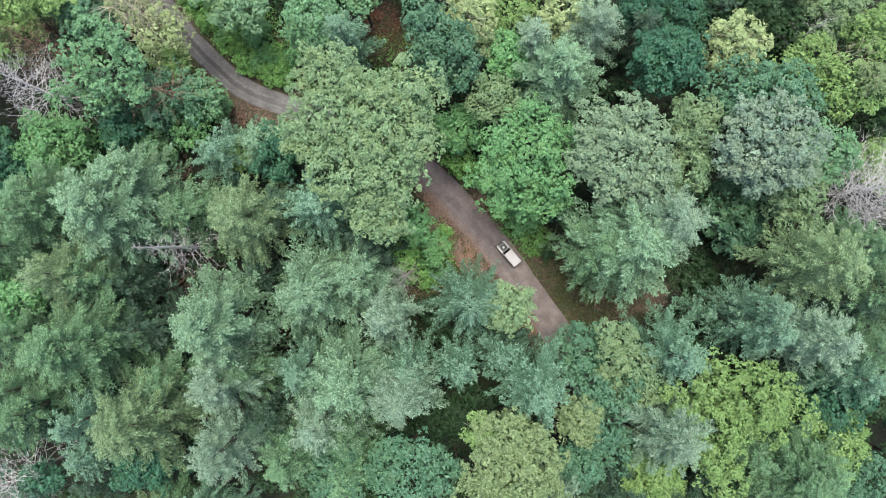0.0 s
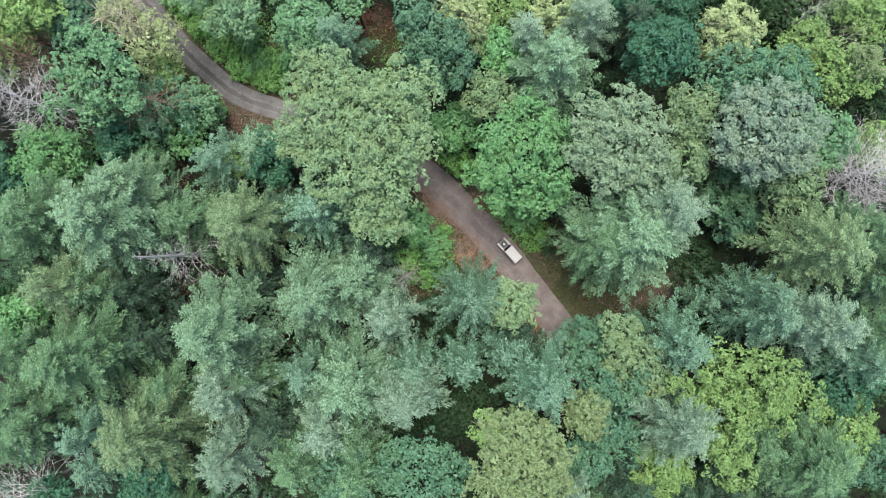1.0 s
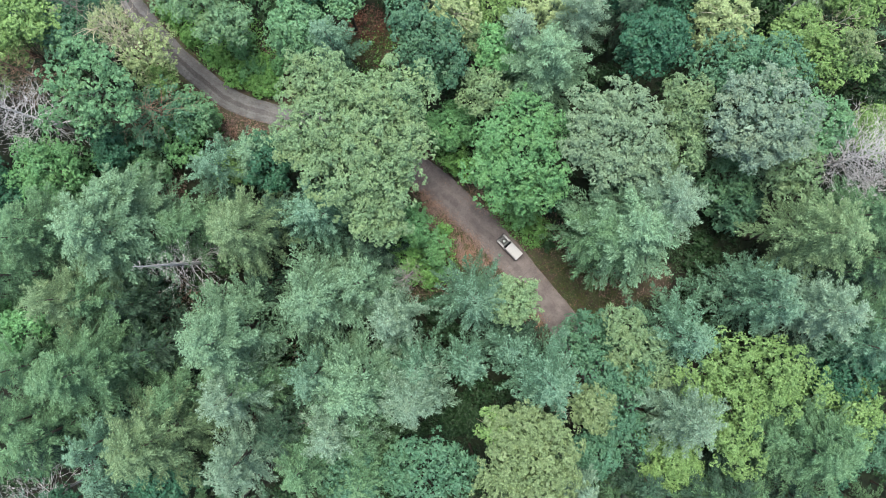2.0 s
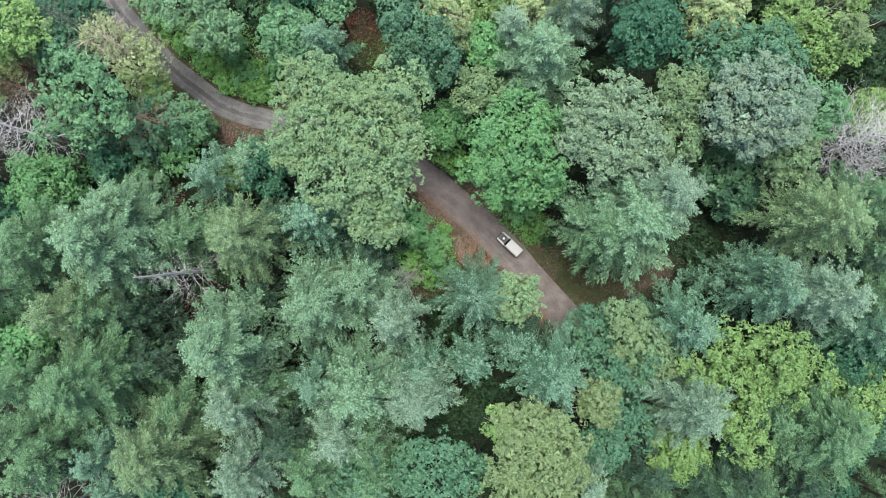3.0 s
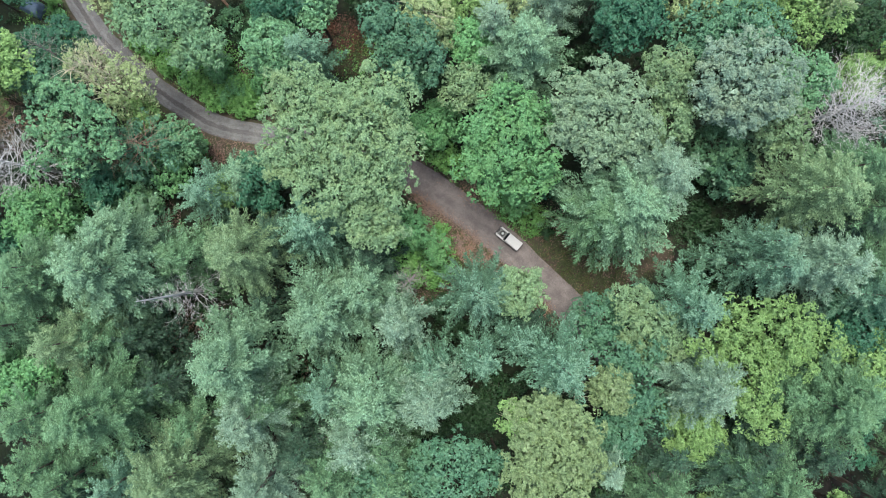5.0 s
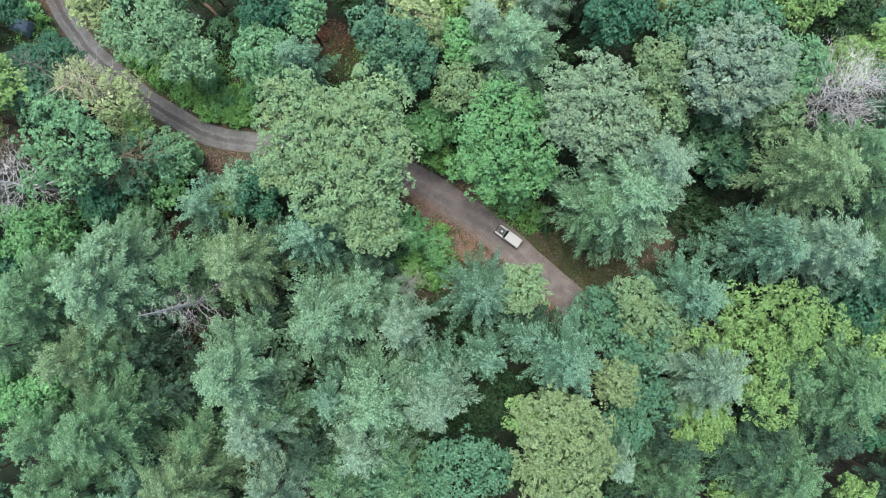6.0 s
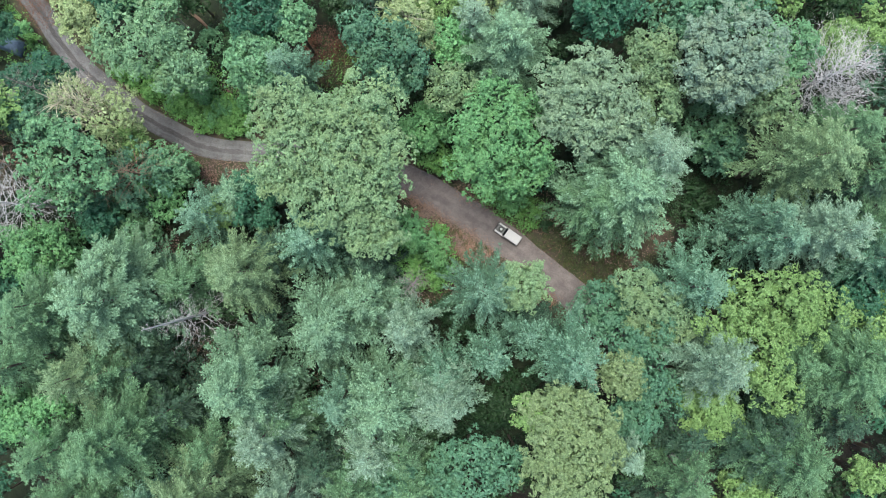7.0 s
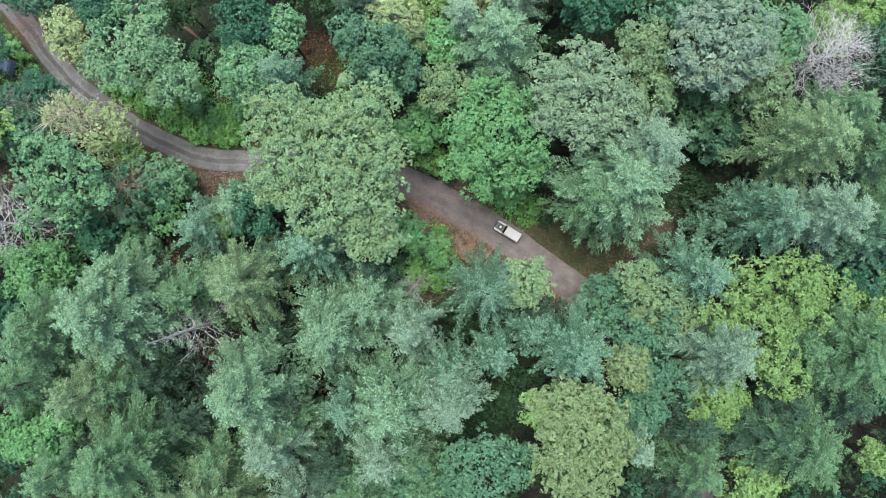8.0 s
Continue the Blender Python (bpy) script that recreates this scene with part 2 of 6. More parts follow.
LABELS = {
    "fir_blue": ("tall blue-green fir with feathery branches in dense forest", "fir tree"),
    "fir_pale": ("pale grey-green fir with light branch tips in dense forest", "fir tree"),
    "fir_green": ("mid-green fir with drooping feathery branches in dense forest", "fir tree"),
    "fir_olive": ("olive-green conifer with soft pale branch tips in the forest", "fir tree"),
    "fir_light": ("light green fir with dense rounded sprays in the forest", "fir tree"),
    "fir_dark": ("young fir between taller trees with shade put into its dark needles", "fir tree"),
    "teal": ("broadleaf tree with deep blue-green leaf clumps in the forest", "tree"),
    "green": ("soft green broadleaf tree with rounded leaf clumps", "tree"),
    "soft": ("pale green broadleaf tree with open rounded leaf clumps", "tree"),
    "bright": ("fresh green broadleaf tree standing beside the gravel track", "tree"),
    "lime": ("yellow-green broadleaf tree with a loose crown", "tree"),
    "yellow": ("broadleaf tree with yellowing autumn leaves and thin crown", "tree"),
    "maple": ("large pale olive-green maple overhanging the gravel track", "tree"),
    "silver": ("silvery green broadleaf tree with a dense rounded crown", "tree"),
    "straw": ("half-bare tree with thin straw-coloured leaves", "tree"),
    "mint": ("blue-green broadleaf tree with rounded leaf clumps", "tree"),
    "sage": ("pale sage-green broadleaf tree with a fine dense crown", "tree"),
    "shade": ("low broadleaf tree with shade put into its dark leaf colour", "tree"),
    "fern": ("bright green bushy shrub beside the gravel track", "shrub"),
}


def tree_root(name, x, y, look_key, group, label=""):
    ob = new(name)
    ob.location = (x, y, 0)
    text, cat = LABELS[look_key]
    if name == "shrub":
        text, cat = ("low shrub on the forest floor with shade put into its leaf colour" if look_key == "shade" else "bright green bushy shrub beside the gravel track"), "shrub"
    return tagged(ob, label or text, cat, group)


def trunk_mesh(rng, h, r0, bark, limbs=(), bend=0.4):
    paths, n = [], 9
    bx, by = rng.normal(0, bend, 2)
    path = []
    for i in range(n):
        s = i / (n - 1)
        path.append(((bx * math.sin(s * 3.0) * s, by * math.sin(s * 2.4) * s, h * s - 0.15), r0 * (1 - s) ** 0.8 * (1.25 if i == 0 else 1) + 0.03))
    paths.append(path)
    for a, z, length, rise, *thick in limbs:
        q = []
        for k in range(4):
            s = k / 3
            d = length * s
            q.append(((math.cos(a + 0.3 * s) * d + bx * 0.2, math.sin(a + 0.3 * s) * d + by * 0.2, z + rise * s ** 0.7), (thick[0] if thick else r0 * 0.38) * (1 - s * 0.85)))
        paths.append(q)
    v, f = tubes(paths, 5)
    return mesh_of("trunk", v, f, bark)


# how broad the fans of the boughs are
FROND = {"fir_blue": 0.68, "fir_pale": 0.76, "fir_green": 0.84, "fir_olive": 0.86, "fir_light": 0.94, "fir_dark": 0.9}


def fir(x, y, h, r, key, seed, density=1.0, base=0.28, droop=0.18, label="", blunt=0.66, frond=0.0):
    """A conifer: trunk and many drooping boughs, each a flat fan of short rounded fingers set with needle tufts."""
    rng = np.random.default_rng(seed)
    frond = frond or FROND[key]
    root = tree_root("fir_tree", x, y, key, "firs of the forest", label)
    part("trunk", trunk_mesh(rng, h * 0.97, 0.014 * h + 0.05, BARK["brown"], bend=0.15), root, "grey-brown bark trunk")
    z0 = h * base
    nb = int((h - z0) * (4.9 if frond < 0.9 else 4.3) * density * (0.75 if key == "fir_dark" else 1.0))
    t = np.sort(rng.uniform(0, 1, nb) ** 0.85)
    z = z0 + (h - z0) * t
    z = z + (np.round(z / 0.85) * 0.85 - z) * 0.75
    down = 1 - t
    lean = rng.uniform(0, 6.28)
    az = np.arange(nb) * 2.399 + rng.normal(0, 0.35, nb)
    lobed = 1 + 0.09 * np.sin(3 * az + lean) * (down > 0.2) + 0.06 * np.sin(5 * az - lean)
    length = r * (down ** blunt) * (1 - 0.25 * np.clip(down - 0.75, 0, 1) * 4) * lobed * rng.uniform(0.62 if frond < 0.8 else 0.72, 1.18 if frond < 0.8 else 1.10, nb) + 0.45
    elev = np.radians(6 + 46 * t ** 2.5 + rng.normal(0, 8, nb))
    sag = droop * (0.5 + down) * rng.uniform(0.6, 1.4, nb)
    # fingers: pairs along the outer part of the bough, and one at its end
    nf = np.clip((length * 0.72 / 0.36).astype(int), 2, 15)
    bi = np.repeat(np.arange(nb), nf * 2 + 1)
    k = np.concatenate([np.concatenate([np.tile(np.linspace(0.26, 0.97, n), 2), [0.98]]) for n in nf])
    side = np.concatenate([np.concatenate([np.repeat([1.0, -1.0], n), [0.0]]) for n in nf])
    k = np.clip(k + rng.normal(0, 0.03, len(k)), 0.12, 1.0)
    L, A, E, S = length[bi], az[bi], elev[bi], sag[bi]
    px = np.cos(A) * L * k * np.cos(E)
    py = np.sin(A) * L * k * np.cos(E)
    pz = z[bi] + L * (np.sin(E) * k - S * k * k)
    A2 = A + side * np.radians(54 if frond < 0.9 else 60) * (1 - k * 0.5) + rng.normal(0, 0.15, len(k))
    l2 = frond * np.minimum(0.26 * L * (1 - k) ** 0.8 + 0.56, 1.7) * rng.uniform(0.75, 1.2, len(k))
    nt = np.clip((l2 / 0.098).astype(int), 4, 15)
    ti = np.repeat(np.arange(len(k)), nt)
    m = len(ti)
    q = np.concatenate([np.linspace(0.12, 1.0, n) for n in nt]) + rng.normal(0, 0.05, m)
    way = np.where(rng.random(m) < 0.5, 1.0, -1.0)
    A3 = A2[ti] + way * rng.uniform(0.3, 0.95, m) * (1.12 - 0.35 * np.clip(q, 0, 1) ** 2)
    d = l2[ti] * q
    arch = 0.16 * np.sin(np.clip(q, 0, 1) * 2.6) - (S[ti] * 0.8 + 0.16) * d * d * 0.42
    off = rng.uniform(0.06, 0.20, m) * way * (1.1 - 0.6 * np.clip(q, 0, 1))
    P = np.stack([px[ti] + np.cos(A2[ti]) * d - np.sin(A2[ti]) * off, py[ti] + np.sin(A2[ti]) * d + np.cos(A2[ti]) * off, pz[ti] + arch], 1)
    P += rng.normal(0, 0.035, P.shape)
    along = np.stack([np.cos(A3), np.sin(A3), 0.2 * E[ti] - S[ti] * 0.5 * k[ti] - 0.25 * np.clip(q, 0, 1) + rng.normal(0, 0.18, m)], 1)
    face = np.stack([-np.sin(A2[ti]) * way * 0.42 + 0.28 * np.cos(A2[ti]) * q, np.cos(A2[ti]) * way * 0.42 + 0.28 * np.sin(A2[ti]) * q, np.ones(m)], 1) + rng.normal(0, 0.16, (m, 3))
    ln = rng.uniform(0.24, 0.40, m)
    wd = ln * rng.uniform(0.38, 0.54, m) * (0.88 if frond < 0.9 else 1.1)
    # outer tips are young growth; the height terms paint lit crown tops
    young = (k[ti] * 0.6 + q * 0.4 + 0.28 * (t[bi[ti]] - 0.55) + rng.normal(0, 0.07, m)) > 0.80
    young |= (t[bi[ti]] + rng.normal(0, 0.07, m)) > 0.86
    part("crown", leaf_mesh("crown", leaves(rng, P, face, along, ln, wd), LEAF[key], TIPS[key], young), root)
    return root


def clump_leaves(rng, centres, out, size, count, leaf, kite=True):
    """Leaves in little bunches about the given centres, facing outwards and up."""
    n = len(centres) * count
    ci = np.repeat(np.arange(len(centres)), count)
    off = rng.normal(0, 1, (n, 3))
    off = unit(off) * rng.uniform(0.25, 1.0, (n, 1)) ** 0.6
    off[:, 2] = off[:, 2] * 0.75 + 0.12
    P = centres[ci] + off * size[ci][:, None]
    face = out[ci] * 0.55 + off * 0.6 + np.array([0, 0, 0.55]) + rng.normal(0, 0.28, (n, 3))
    along = rng.normal(0, 1, (n, 3)) + off * 0.8
    along[:, 2] -= 0.35
    ln = leaf * rng.uniform(0.65, 1.35, n)
    return leaves(rng, P, face, along, ln, ln * rng.uniform(0.5, 0.75, n), kite)


def crown_boughs(rng, lobes, bough):
    """Leafy boughs (centre, radius, outward way) bulging unevenly over the outside of overlapping lobes (x, y, z, radius, height ratio)."""
    pts, outs = [], []
    for i, (cx, cy, cz, r, sq) in enumerate(lobes):
        n = max(6, int(5.6 * r * r / bough ** 2))
        d = unit(rng.normal(0, 1, (n, 3)))
        d = d[d[:, 2] > -0.15]
        reach = 1 - 0.6 * bough / r + rng.uniform(-0.32, 0.24, len(d))
        p = np.array([cx, cy, cz]) + d * (r * reach)[:, None] * np.array([1, 1, sq])
        keep = np.ones(len(p), bool)
        for j, (ox, oy, oz, orad, osq) in enumerate(lobes):
            if j != i:
                e = (p - np.array([ox, oy, oz])) / np.array([1, 1, osq])
                keep &= np.linalg.norm(e, axis=1) > orad * 0.72
        pts.append(p[keep])
        outs.append(d[keep])
    p, d = np.concatenate(pts), np.concatenate(outs)
    return p, bough * rng.uniform(0.6, 1.2, len(p)), d


def bough_leaves(rng, p, rad, out, leaf, fill, kite):
    """Leaves over the dome of each bough, gathered in small domed sprays."""
    n = np.maximum(2, (fill * (rad / leaf) ** 2 / 7).astype(int))
    bi = np.repeat(np.arange(len(p)), n)
    m = len(bi)
    d = unit(rng.normal(0, 1, (m, 3)) + out[bi] * 0.7 + np.array([0, 0, 0.75]))
    d[:, 2] = np.where(d[:, 2] < -0.3, -d[:, 2], d[:, 2])
    wave = 1 + 0.16 * np.sin(d[:, 0] * 7 + bi) * np.sin(d[:, 1] * 7 - bi)
    S = p[bi] + d * (rad[bi] * wave * rng.uniform(0.72, 1.08, m))[:, None] * np.array([1, 1, 0.8])
    up = unit(d + np.array([0, 0, 0.5]))
    si = np.repeat(np.arange(m), 7)
    m = len(si)
    o = unit(rng.normal(0, 1, (m, 3))) * (rng.uniform(0.25, 1.0, (m, 1)) * leaf * 1.15)
    o -= up[si] * np.sum(o * up[si], 1, keepdims=True)
    reach = np.linalg.norm(o, axis=1, keepdims=True) / leaf
    P = S[si] + o - up[si] * (reach ** 2 * leaf * 0.36) + rng.normal(0, 0.02, (m, 3))
    face = up[si] + o / leaf * 0.45 + rng.normal(0, 0.18, (m, 3))
    along = o / leaf + rng.normal(0, 0.35, (m, 3)) - np.array([0, 0, 0.2])
    ln = leaf * rng.uniform(0.7, 1.3, m)
    return leaves(rng, P, face, along, ln, ln * rng.uniform(0.7, 1.0, m), kite)


def broadleaf(x, y, h, r, key, seed, lobes=(), leaf=0.36, bough=1.15, fill=5.8, ratio=0.8, thin=0.0, bark="brown", name="broadleaf_tree", label="", bare=0, crown_shift=(0, 0)):
    """A broadleaf tree: bent trunk with limbs, and a lobed crown of leaf bunches with gaps."""
    rng = np.random.default_rng(seed)
    root = tree_root(name, x, y, key, "shrubs by the track" if name == "shrub" else "broadleaf trees of the forest", label)
    zc = h - r * ratio * 0.95
    if not lobes:
        k = 5 + int(rng.integers(0, 3))
        got = [(0, 0, zc + r * 0.12, r * 0.62, ratio)]
        a0 = rng.uniform(0, 6.28)
        for i in range(k):
            a = a0 + 6.28 * i / k + rng.normal(0, 0.2)
            rr = r * rng.uniform(0.34, 0.5)
            dist = r * rng.uniform(0.92, 1.06) - rr
            got.append((math.cos(a) * dist, math.sin(a) * dist, zc - r * rng.uniform(0.05, 0.35) * ratio, rr, ratio))
        if h > 13.5:
            for i in range(5):
                a = a0 + 0.6 + 6.28 * i / 5 + rng.normal(0, 0.25)
                rr = r * rng.uniform(0.34, 0.46)
                got.append((math.cos(a) * r * 0.55, math.sin(a) * r * 0.55, zc - r * rng.uniform(0.75, 1.15), rr, 1.0))
    else:
        got = [(dx, dy, h - lr * ratio * 0.95 - dz, lr, ratio) for dx, dy, dz, lr in lobes]
        got += [(dx * 0.8, dy * 0.8, h - lr * 2.3 - dz, lr * 0.85, 1.0) for dx, dy, dz, lr in lobes[1:] if math.hypot(dx, dy) > 0.35 * r]
    got = [(cx + crown_shift[0], cy + crown_shift[1], *rest) for cx, cy, *rest in got]
    limbs = []
    for cx, cy, cz, lr, _ in got[:7 if h > 13.5 else 3]:
        d = math.hypot(cx, cy)
        limbs.append((math.atan2(cy, cx), max(0.4 * cz, 0.2), max(d, 0.5), max(cz - 0.4 * cz, 0.1)))
    for i in range(bare):
        limbs.append((rng.uniform(0, 6.28), zc, r * rng.uniform(0.5, 1.05), r * ratio * rng.uniform(0.5, 1.0), 0.06))
    part("trunk", trunk_mesh(rng, zc, 0.012 * h + 0.04, BARK[bark], limbs), root, "bark trunk with spreading limbs")
    p, rad, out = crown_boughs(rng, got, min(bough, 0.34 * r))
    if thin:
        hole = np.sin(p[:, 0] * 1.3 + seed) * np.sin(p[:, 1] * 1.1 - seed) + rng.normal(0, 0.3, len(p))
        ok = hole < 1 - thin * 1.6
        p, rad, out = p[ok], rad[ok], out[ok]
    kite = h < 10
    outer = bough_leaves(rng, p, rad, out, leaf * (0.95 if kite else 0.76), fill, kite)
    core = []
    for cx, cy, cz, lr, sq in got:
        m = int((5 if thin else 9 if h < 14 else 28 if leaf < 0.285 else 16) * lr * lr)
        d = unit(rng.normal(0, 1, (m, 3)))
        c = np.array([cx, cy, cz]) + d * (lr * rng.uniform(0.45, 0.80, (m, 1))) * np.array([1, 1, sq])
        ln = rng.uniform(0.4, 0.7, m)
        core.append(leaves(rng, c, d + np.array([0, 0, 0.6]), rng.normal(0, 1, (m, 3)), ln, ln * 0.8, kite))
    part("crown", leaf_mesh("crown", np.concatenate([outer, *core]), LEAF[key]), root)
    return root


def snag(x, y, h, r, seed, bark="dead", branches=46, label="", up=0.25, base=0.3, name="dead_tree", lean=0.0, heading=0.0, twigs=1, taper=0.6, stout=1.0):
    """A dead standing tree: bare tapering trunk and forked bare branches."""
    rng = np.random.default_rng(seed)
    root = new(name)
    root.location = (x, y, 0)
    tagged(root, label or "bleached dead tree with bare forked branches", "dead tree", "dead trees")
    tx, ty = math.cos(heading) * lean, math.sin(heading) * lean
    stem = [((tx * s * s, ty * s * s, h * s - 0.15), 0.0075 * h * (1 - s) ** 0.8 + 0.03) for s in (0, 0.15, 0.3, 0.45, 0.6, 0.75, 0.9, 1.0)]
    v, f = tubes([stem], 7)
    part("trunk", mesh_of("trunk", v, f, BARK[bark]), root)
    def fork(paths, p, d, length, rad, depth):
        q = [(p, rad)]
        for k in range(3):
            d = (d + Vector(rng.normal(0, 0.16, 3))).normalized()
            p = p + d * length / 3
            q.append((p, rad * (0.85 - 0.26 * (k + 1))))
            if depth and (k or depth > 1):
                for s in (-1, 1):
                    e = (Matrix.Rotation(s * rng.uniform(0.4, 0.9), 3, 'Z') @ d + Vector((0, 0, rng.uniform(-0.1, 0.25)))).normalized()
                    fork(paths, p.copy(), e, length * rng.uniform(0.35, 0.6), rad * 0.55, depth - 1)
        paths.append(q)

    for i in range(branches):
        s = base + (1 - base) * (i + rng.random()) / branches
        a = i * 2.399 + rng.normal(0, 0.3)
        length = r * ((1 - s) / (1 - base)) ** taper * rng.uniform(0.6, 1.1) + 0.5
        paths = []
        fork(paths, Vector((tx * s * s, ty * s * s, h * s)), Vector((math.cos(a), math.sin(a), up + 0.5 * s * up)).normalized(), length, (0.018 + 0.0055 * length) * stout, twigs if length > 2.2 else 1)
        v, f = tubes(paths, 3)
        part("branch", mesh_of("branch", v, f, BARK[bark]), root)
    return root
# ---- ground and track ----
def curve_points(knots, step=0.8):
    """A smooth line through the knots (Catmull-Rom), in even steps."""
    pts = []
    k = [np.array(p, float) for p in knots]
    k = [2 * k[0] - k[1]] + k + [2 * k[-1] - k[-2]]
    for i in range(1, len(k) - 2):
        n = max(2, int(np.linalg.norm(k[i + 1] - k[i]) / step))
        for j in range(n):
            t = j / n
            pts.append(0.5 * (2 * k[i] + (k[i + 1] - k[i - 1]) * t + (2 * k[i - 1] - 5 * k[i] + 4 * k[i + 1] - k[i + 2]) * t * t
                              + (3 * k[i] - 3 * k[i + 1] + k[i + 2] - k[i - 1]) * t ** 3))
    pts.append(k[-2])
    return np.array(pts)


TRACK = curve_points([(-66.7, 62.2), (-61.3, 52.8), (-58.3, 47.3), (-56.6, 43.4), (-53.7, 38.4), (-51.7, 36.0), (-49.1, 33.0), (-46.6, 30.6), (-44.1, 28.3), (-40.2, 25.4), (-36.1, 22.6), (-31.0, 21.0), (-27.0, 20.1), (-18.8, 18.5), (-10.5, 15.5), (-2.9, 11.3), (1.7, 7.7), (6.3, 3.8), (10.2, 0.1), (14.3, -4.5), (18.5, -8.9), (22.6, -13.7), (27.2, -20.1), (31.4, -26.1), (33.7, -32.1), (33.7, -40.4), (32.7, -47.7)])


def track_distance(x, y):
    return np.min(np.hypot(TRACK[:, 0] - x, TRACK[:, 1] - y))


# open patches without brush: x, y, radius
CLEARINGS = ((24.0, -5.2, 5.5), (29.5, -4.2, 4.0), (34.0, -3.0, 3.0), (19.5, -1.8, 3.2), (1.5, 3.0, 5.5), (-3.0, -5.5, 4.0), (6.0, -1.5, 3.5), (-36.8, 18.2, 3.2), (-13.5, 33.5, 4.5), (-46.0, 7.6, 3.5), (-27.5, 27.5, 2.5))


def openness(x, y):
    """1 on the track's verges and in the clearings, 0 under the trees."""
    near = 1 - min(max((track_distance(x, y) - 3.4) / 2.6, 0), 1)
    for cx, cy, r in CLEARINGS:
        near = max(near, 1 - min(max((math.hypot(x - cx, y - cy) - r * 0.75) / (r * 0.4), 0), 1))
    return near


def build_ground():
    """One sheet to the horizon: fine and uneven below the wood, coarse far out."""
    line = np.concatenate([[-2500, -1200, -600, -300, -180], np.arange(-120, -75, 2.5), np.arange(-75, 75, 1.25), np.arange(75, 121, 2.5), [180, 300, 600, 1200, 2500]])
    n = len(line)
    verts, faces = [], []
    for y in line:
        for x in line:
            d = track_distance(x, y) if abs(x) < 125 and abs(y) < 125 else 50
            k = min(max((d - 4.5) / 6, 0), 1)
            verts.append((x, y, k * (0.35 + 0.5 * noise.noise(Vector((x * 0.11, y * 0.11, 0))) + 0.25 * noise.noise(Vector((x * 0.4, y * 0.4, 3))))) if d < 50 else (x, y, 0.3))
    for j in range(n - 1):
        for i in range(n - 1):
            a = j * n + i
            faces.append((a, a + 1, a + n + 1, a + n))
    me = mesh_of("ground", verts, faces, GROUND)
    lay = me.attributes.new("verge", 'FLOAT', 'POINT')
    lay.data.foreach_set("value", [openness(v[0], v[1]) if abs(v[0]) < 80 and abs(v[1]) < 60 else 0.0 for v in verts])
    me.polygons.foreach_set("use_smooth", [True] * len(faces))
    return tagged(new("ground", me), "forest floor of moss, soil and leaf litter, darkened for tree shade", "ground", kind="structure")


def build_road(name, line, width, mat, label, seed, rut=0.04, z=0.09):
    rng = np.random.default_rng(seed)
    cross = np.linspace(-1, 1, 13)
    prof = np.array([-0.12, 0.0, 0.02, -0.1, -0.9, -0.3, 0.5, -0.3, -0.9, -0.1, 0.02, 0.0, -0.12])
    tang = np.gradient(line, axis=0)
    tang /= np.linalg.norm(tang, axis=1)[:, None]
    verts, faces, uv = [], [], []
    run = np.concatenate([[0], np.cumsum(np.linalg.norm(np.diff(line, axis=0), axis=1))])
    for i, (p, t) in enumerate(zip(line, tang)):
        half = width * (0.68 + 0.32 * min(max((run[i] - 62) / 16, 0), 1))
        wl = half * (1 + 0.10 * noise.noise(Vector((i * 0.23, seed, 0))))
        wr = half * (1 + 0.10 * noise.noise(Vector((i * 0.23, seed + 9, 0))))
        for c, q in zip(cross, prof):
            s = c * (wr if c > 0 else wl)
            edge = -0.1 if abs(c) == 1 else 0
            verts.append((p[0] - t[1] * s, p[1] + t[0] * s, z + edge + rut * q + 0.012 * noise.noise(Vector((p[0], p[1], c * 3)))))
            uv.append((run[i], c * 0.5 + 0.5))
    m = len(cross)
    for i in range(len(line) - 1):
        for k in range(m - 1):
            a = i * m + k
            faces.append((a, a + m, a + m + 1, a + 1))
    me = mesh_of(name, verts, faces, mat)
    lay = me.uv_layers.new(name="across")
    for loop in me.loops:
        lay.data[loop.index].uv = uv[loop.vertex_index]
    me.polygons.foreach_set("use_smooth", [True] * len(faces))
    me.flip_normals() if me.polygons[0].normal.z < 0 else None
    return tagged(new(name, me), label, "road", kind="structure")


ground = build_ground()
build_road("road", TRACK, 2.6, ROAD, "grey-brown gravel forest track with worn wheel ruts", 1)
# ---- trees, one by one ----
# the great maple over the track
broadleaf(-13.6, 9.2, 30.0, 11.0, "maple", 11, leaf=0.27, bough=0.8, fill=7.2, ratio=0.72, lobes=((-4.4, 11.8, 2.5, 4.2), (6.9, 10.5, 1.5, 4.4), (-2.3, 6.1, 1.0, 5.7), (3.5, 5.6, 0.0, 6.0), (7.6, 4.1, 1.5, 4.1), (-5.6, 3.9, 3.0, 4.0), (0.5, 0.8, 1.0, 5.3), (5.4, 0.2, 2.0, 4.7), (3.8, -4.0, 4.0, 4.5), (5.8, -6.5, 6.0, 3.1), (-0.5, 9.7, 3, 3.3)))
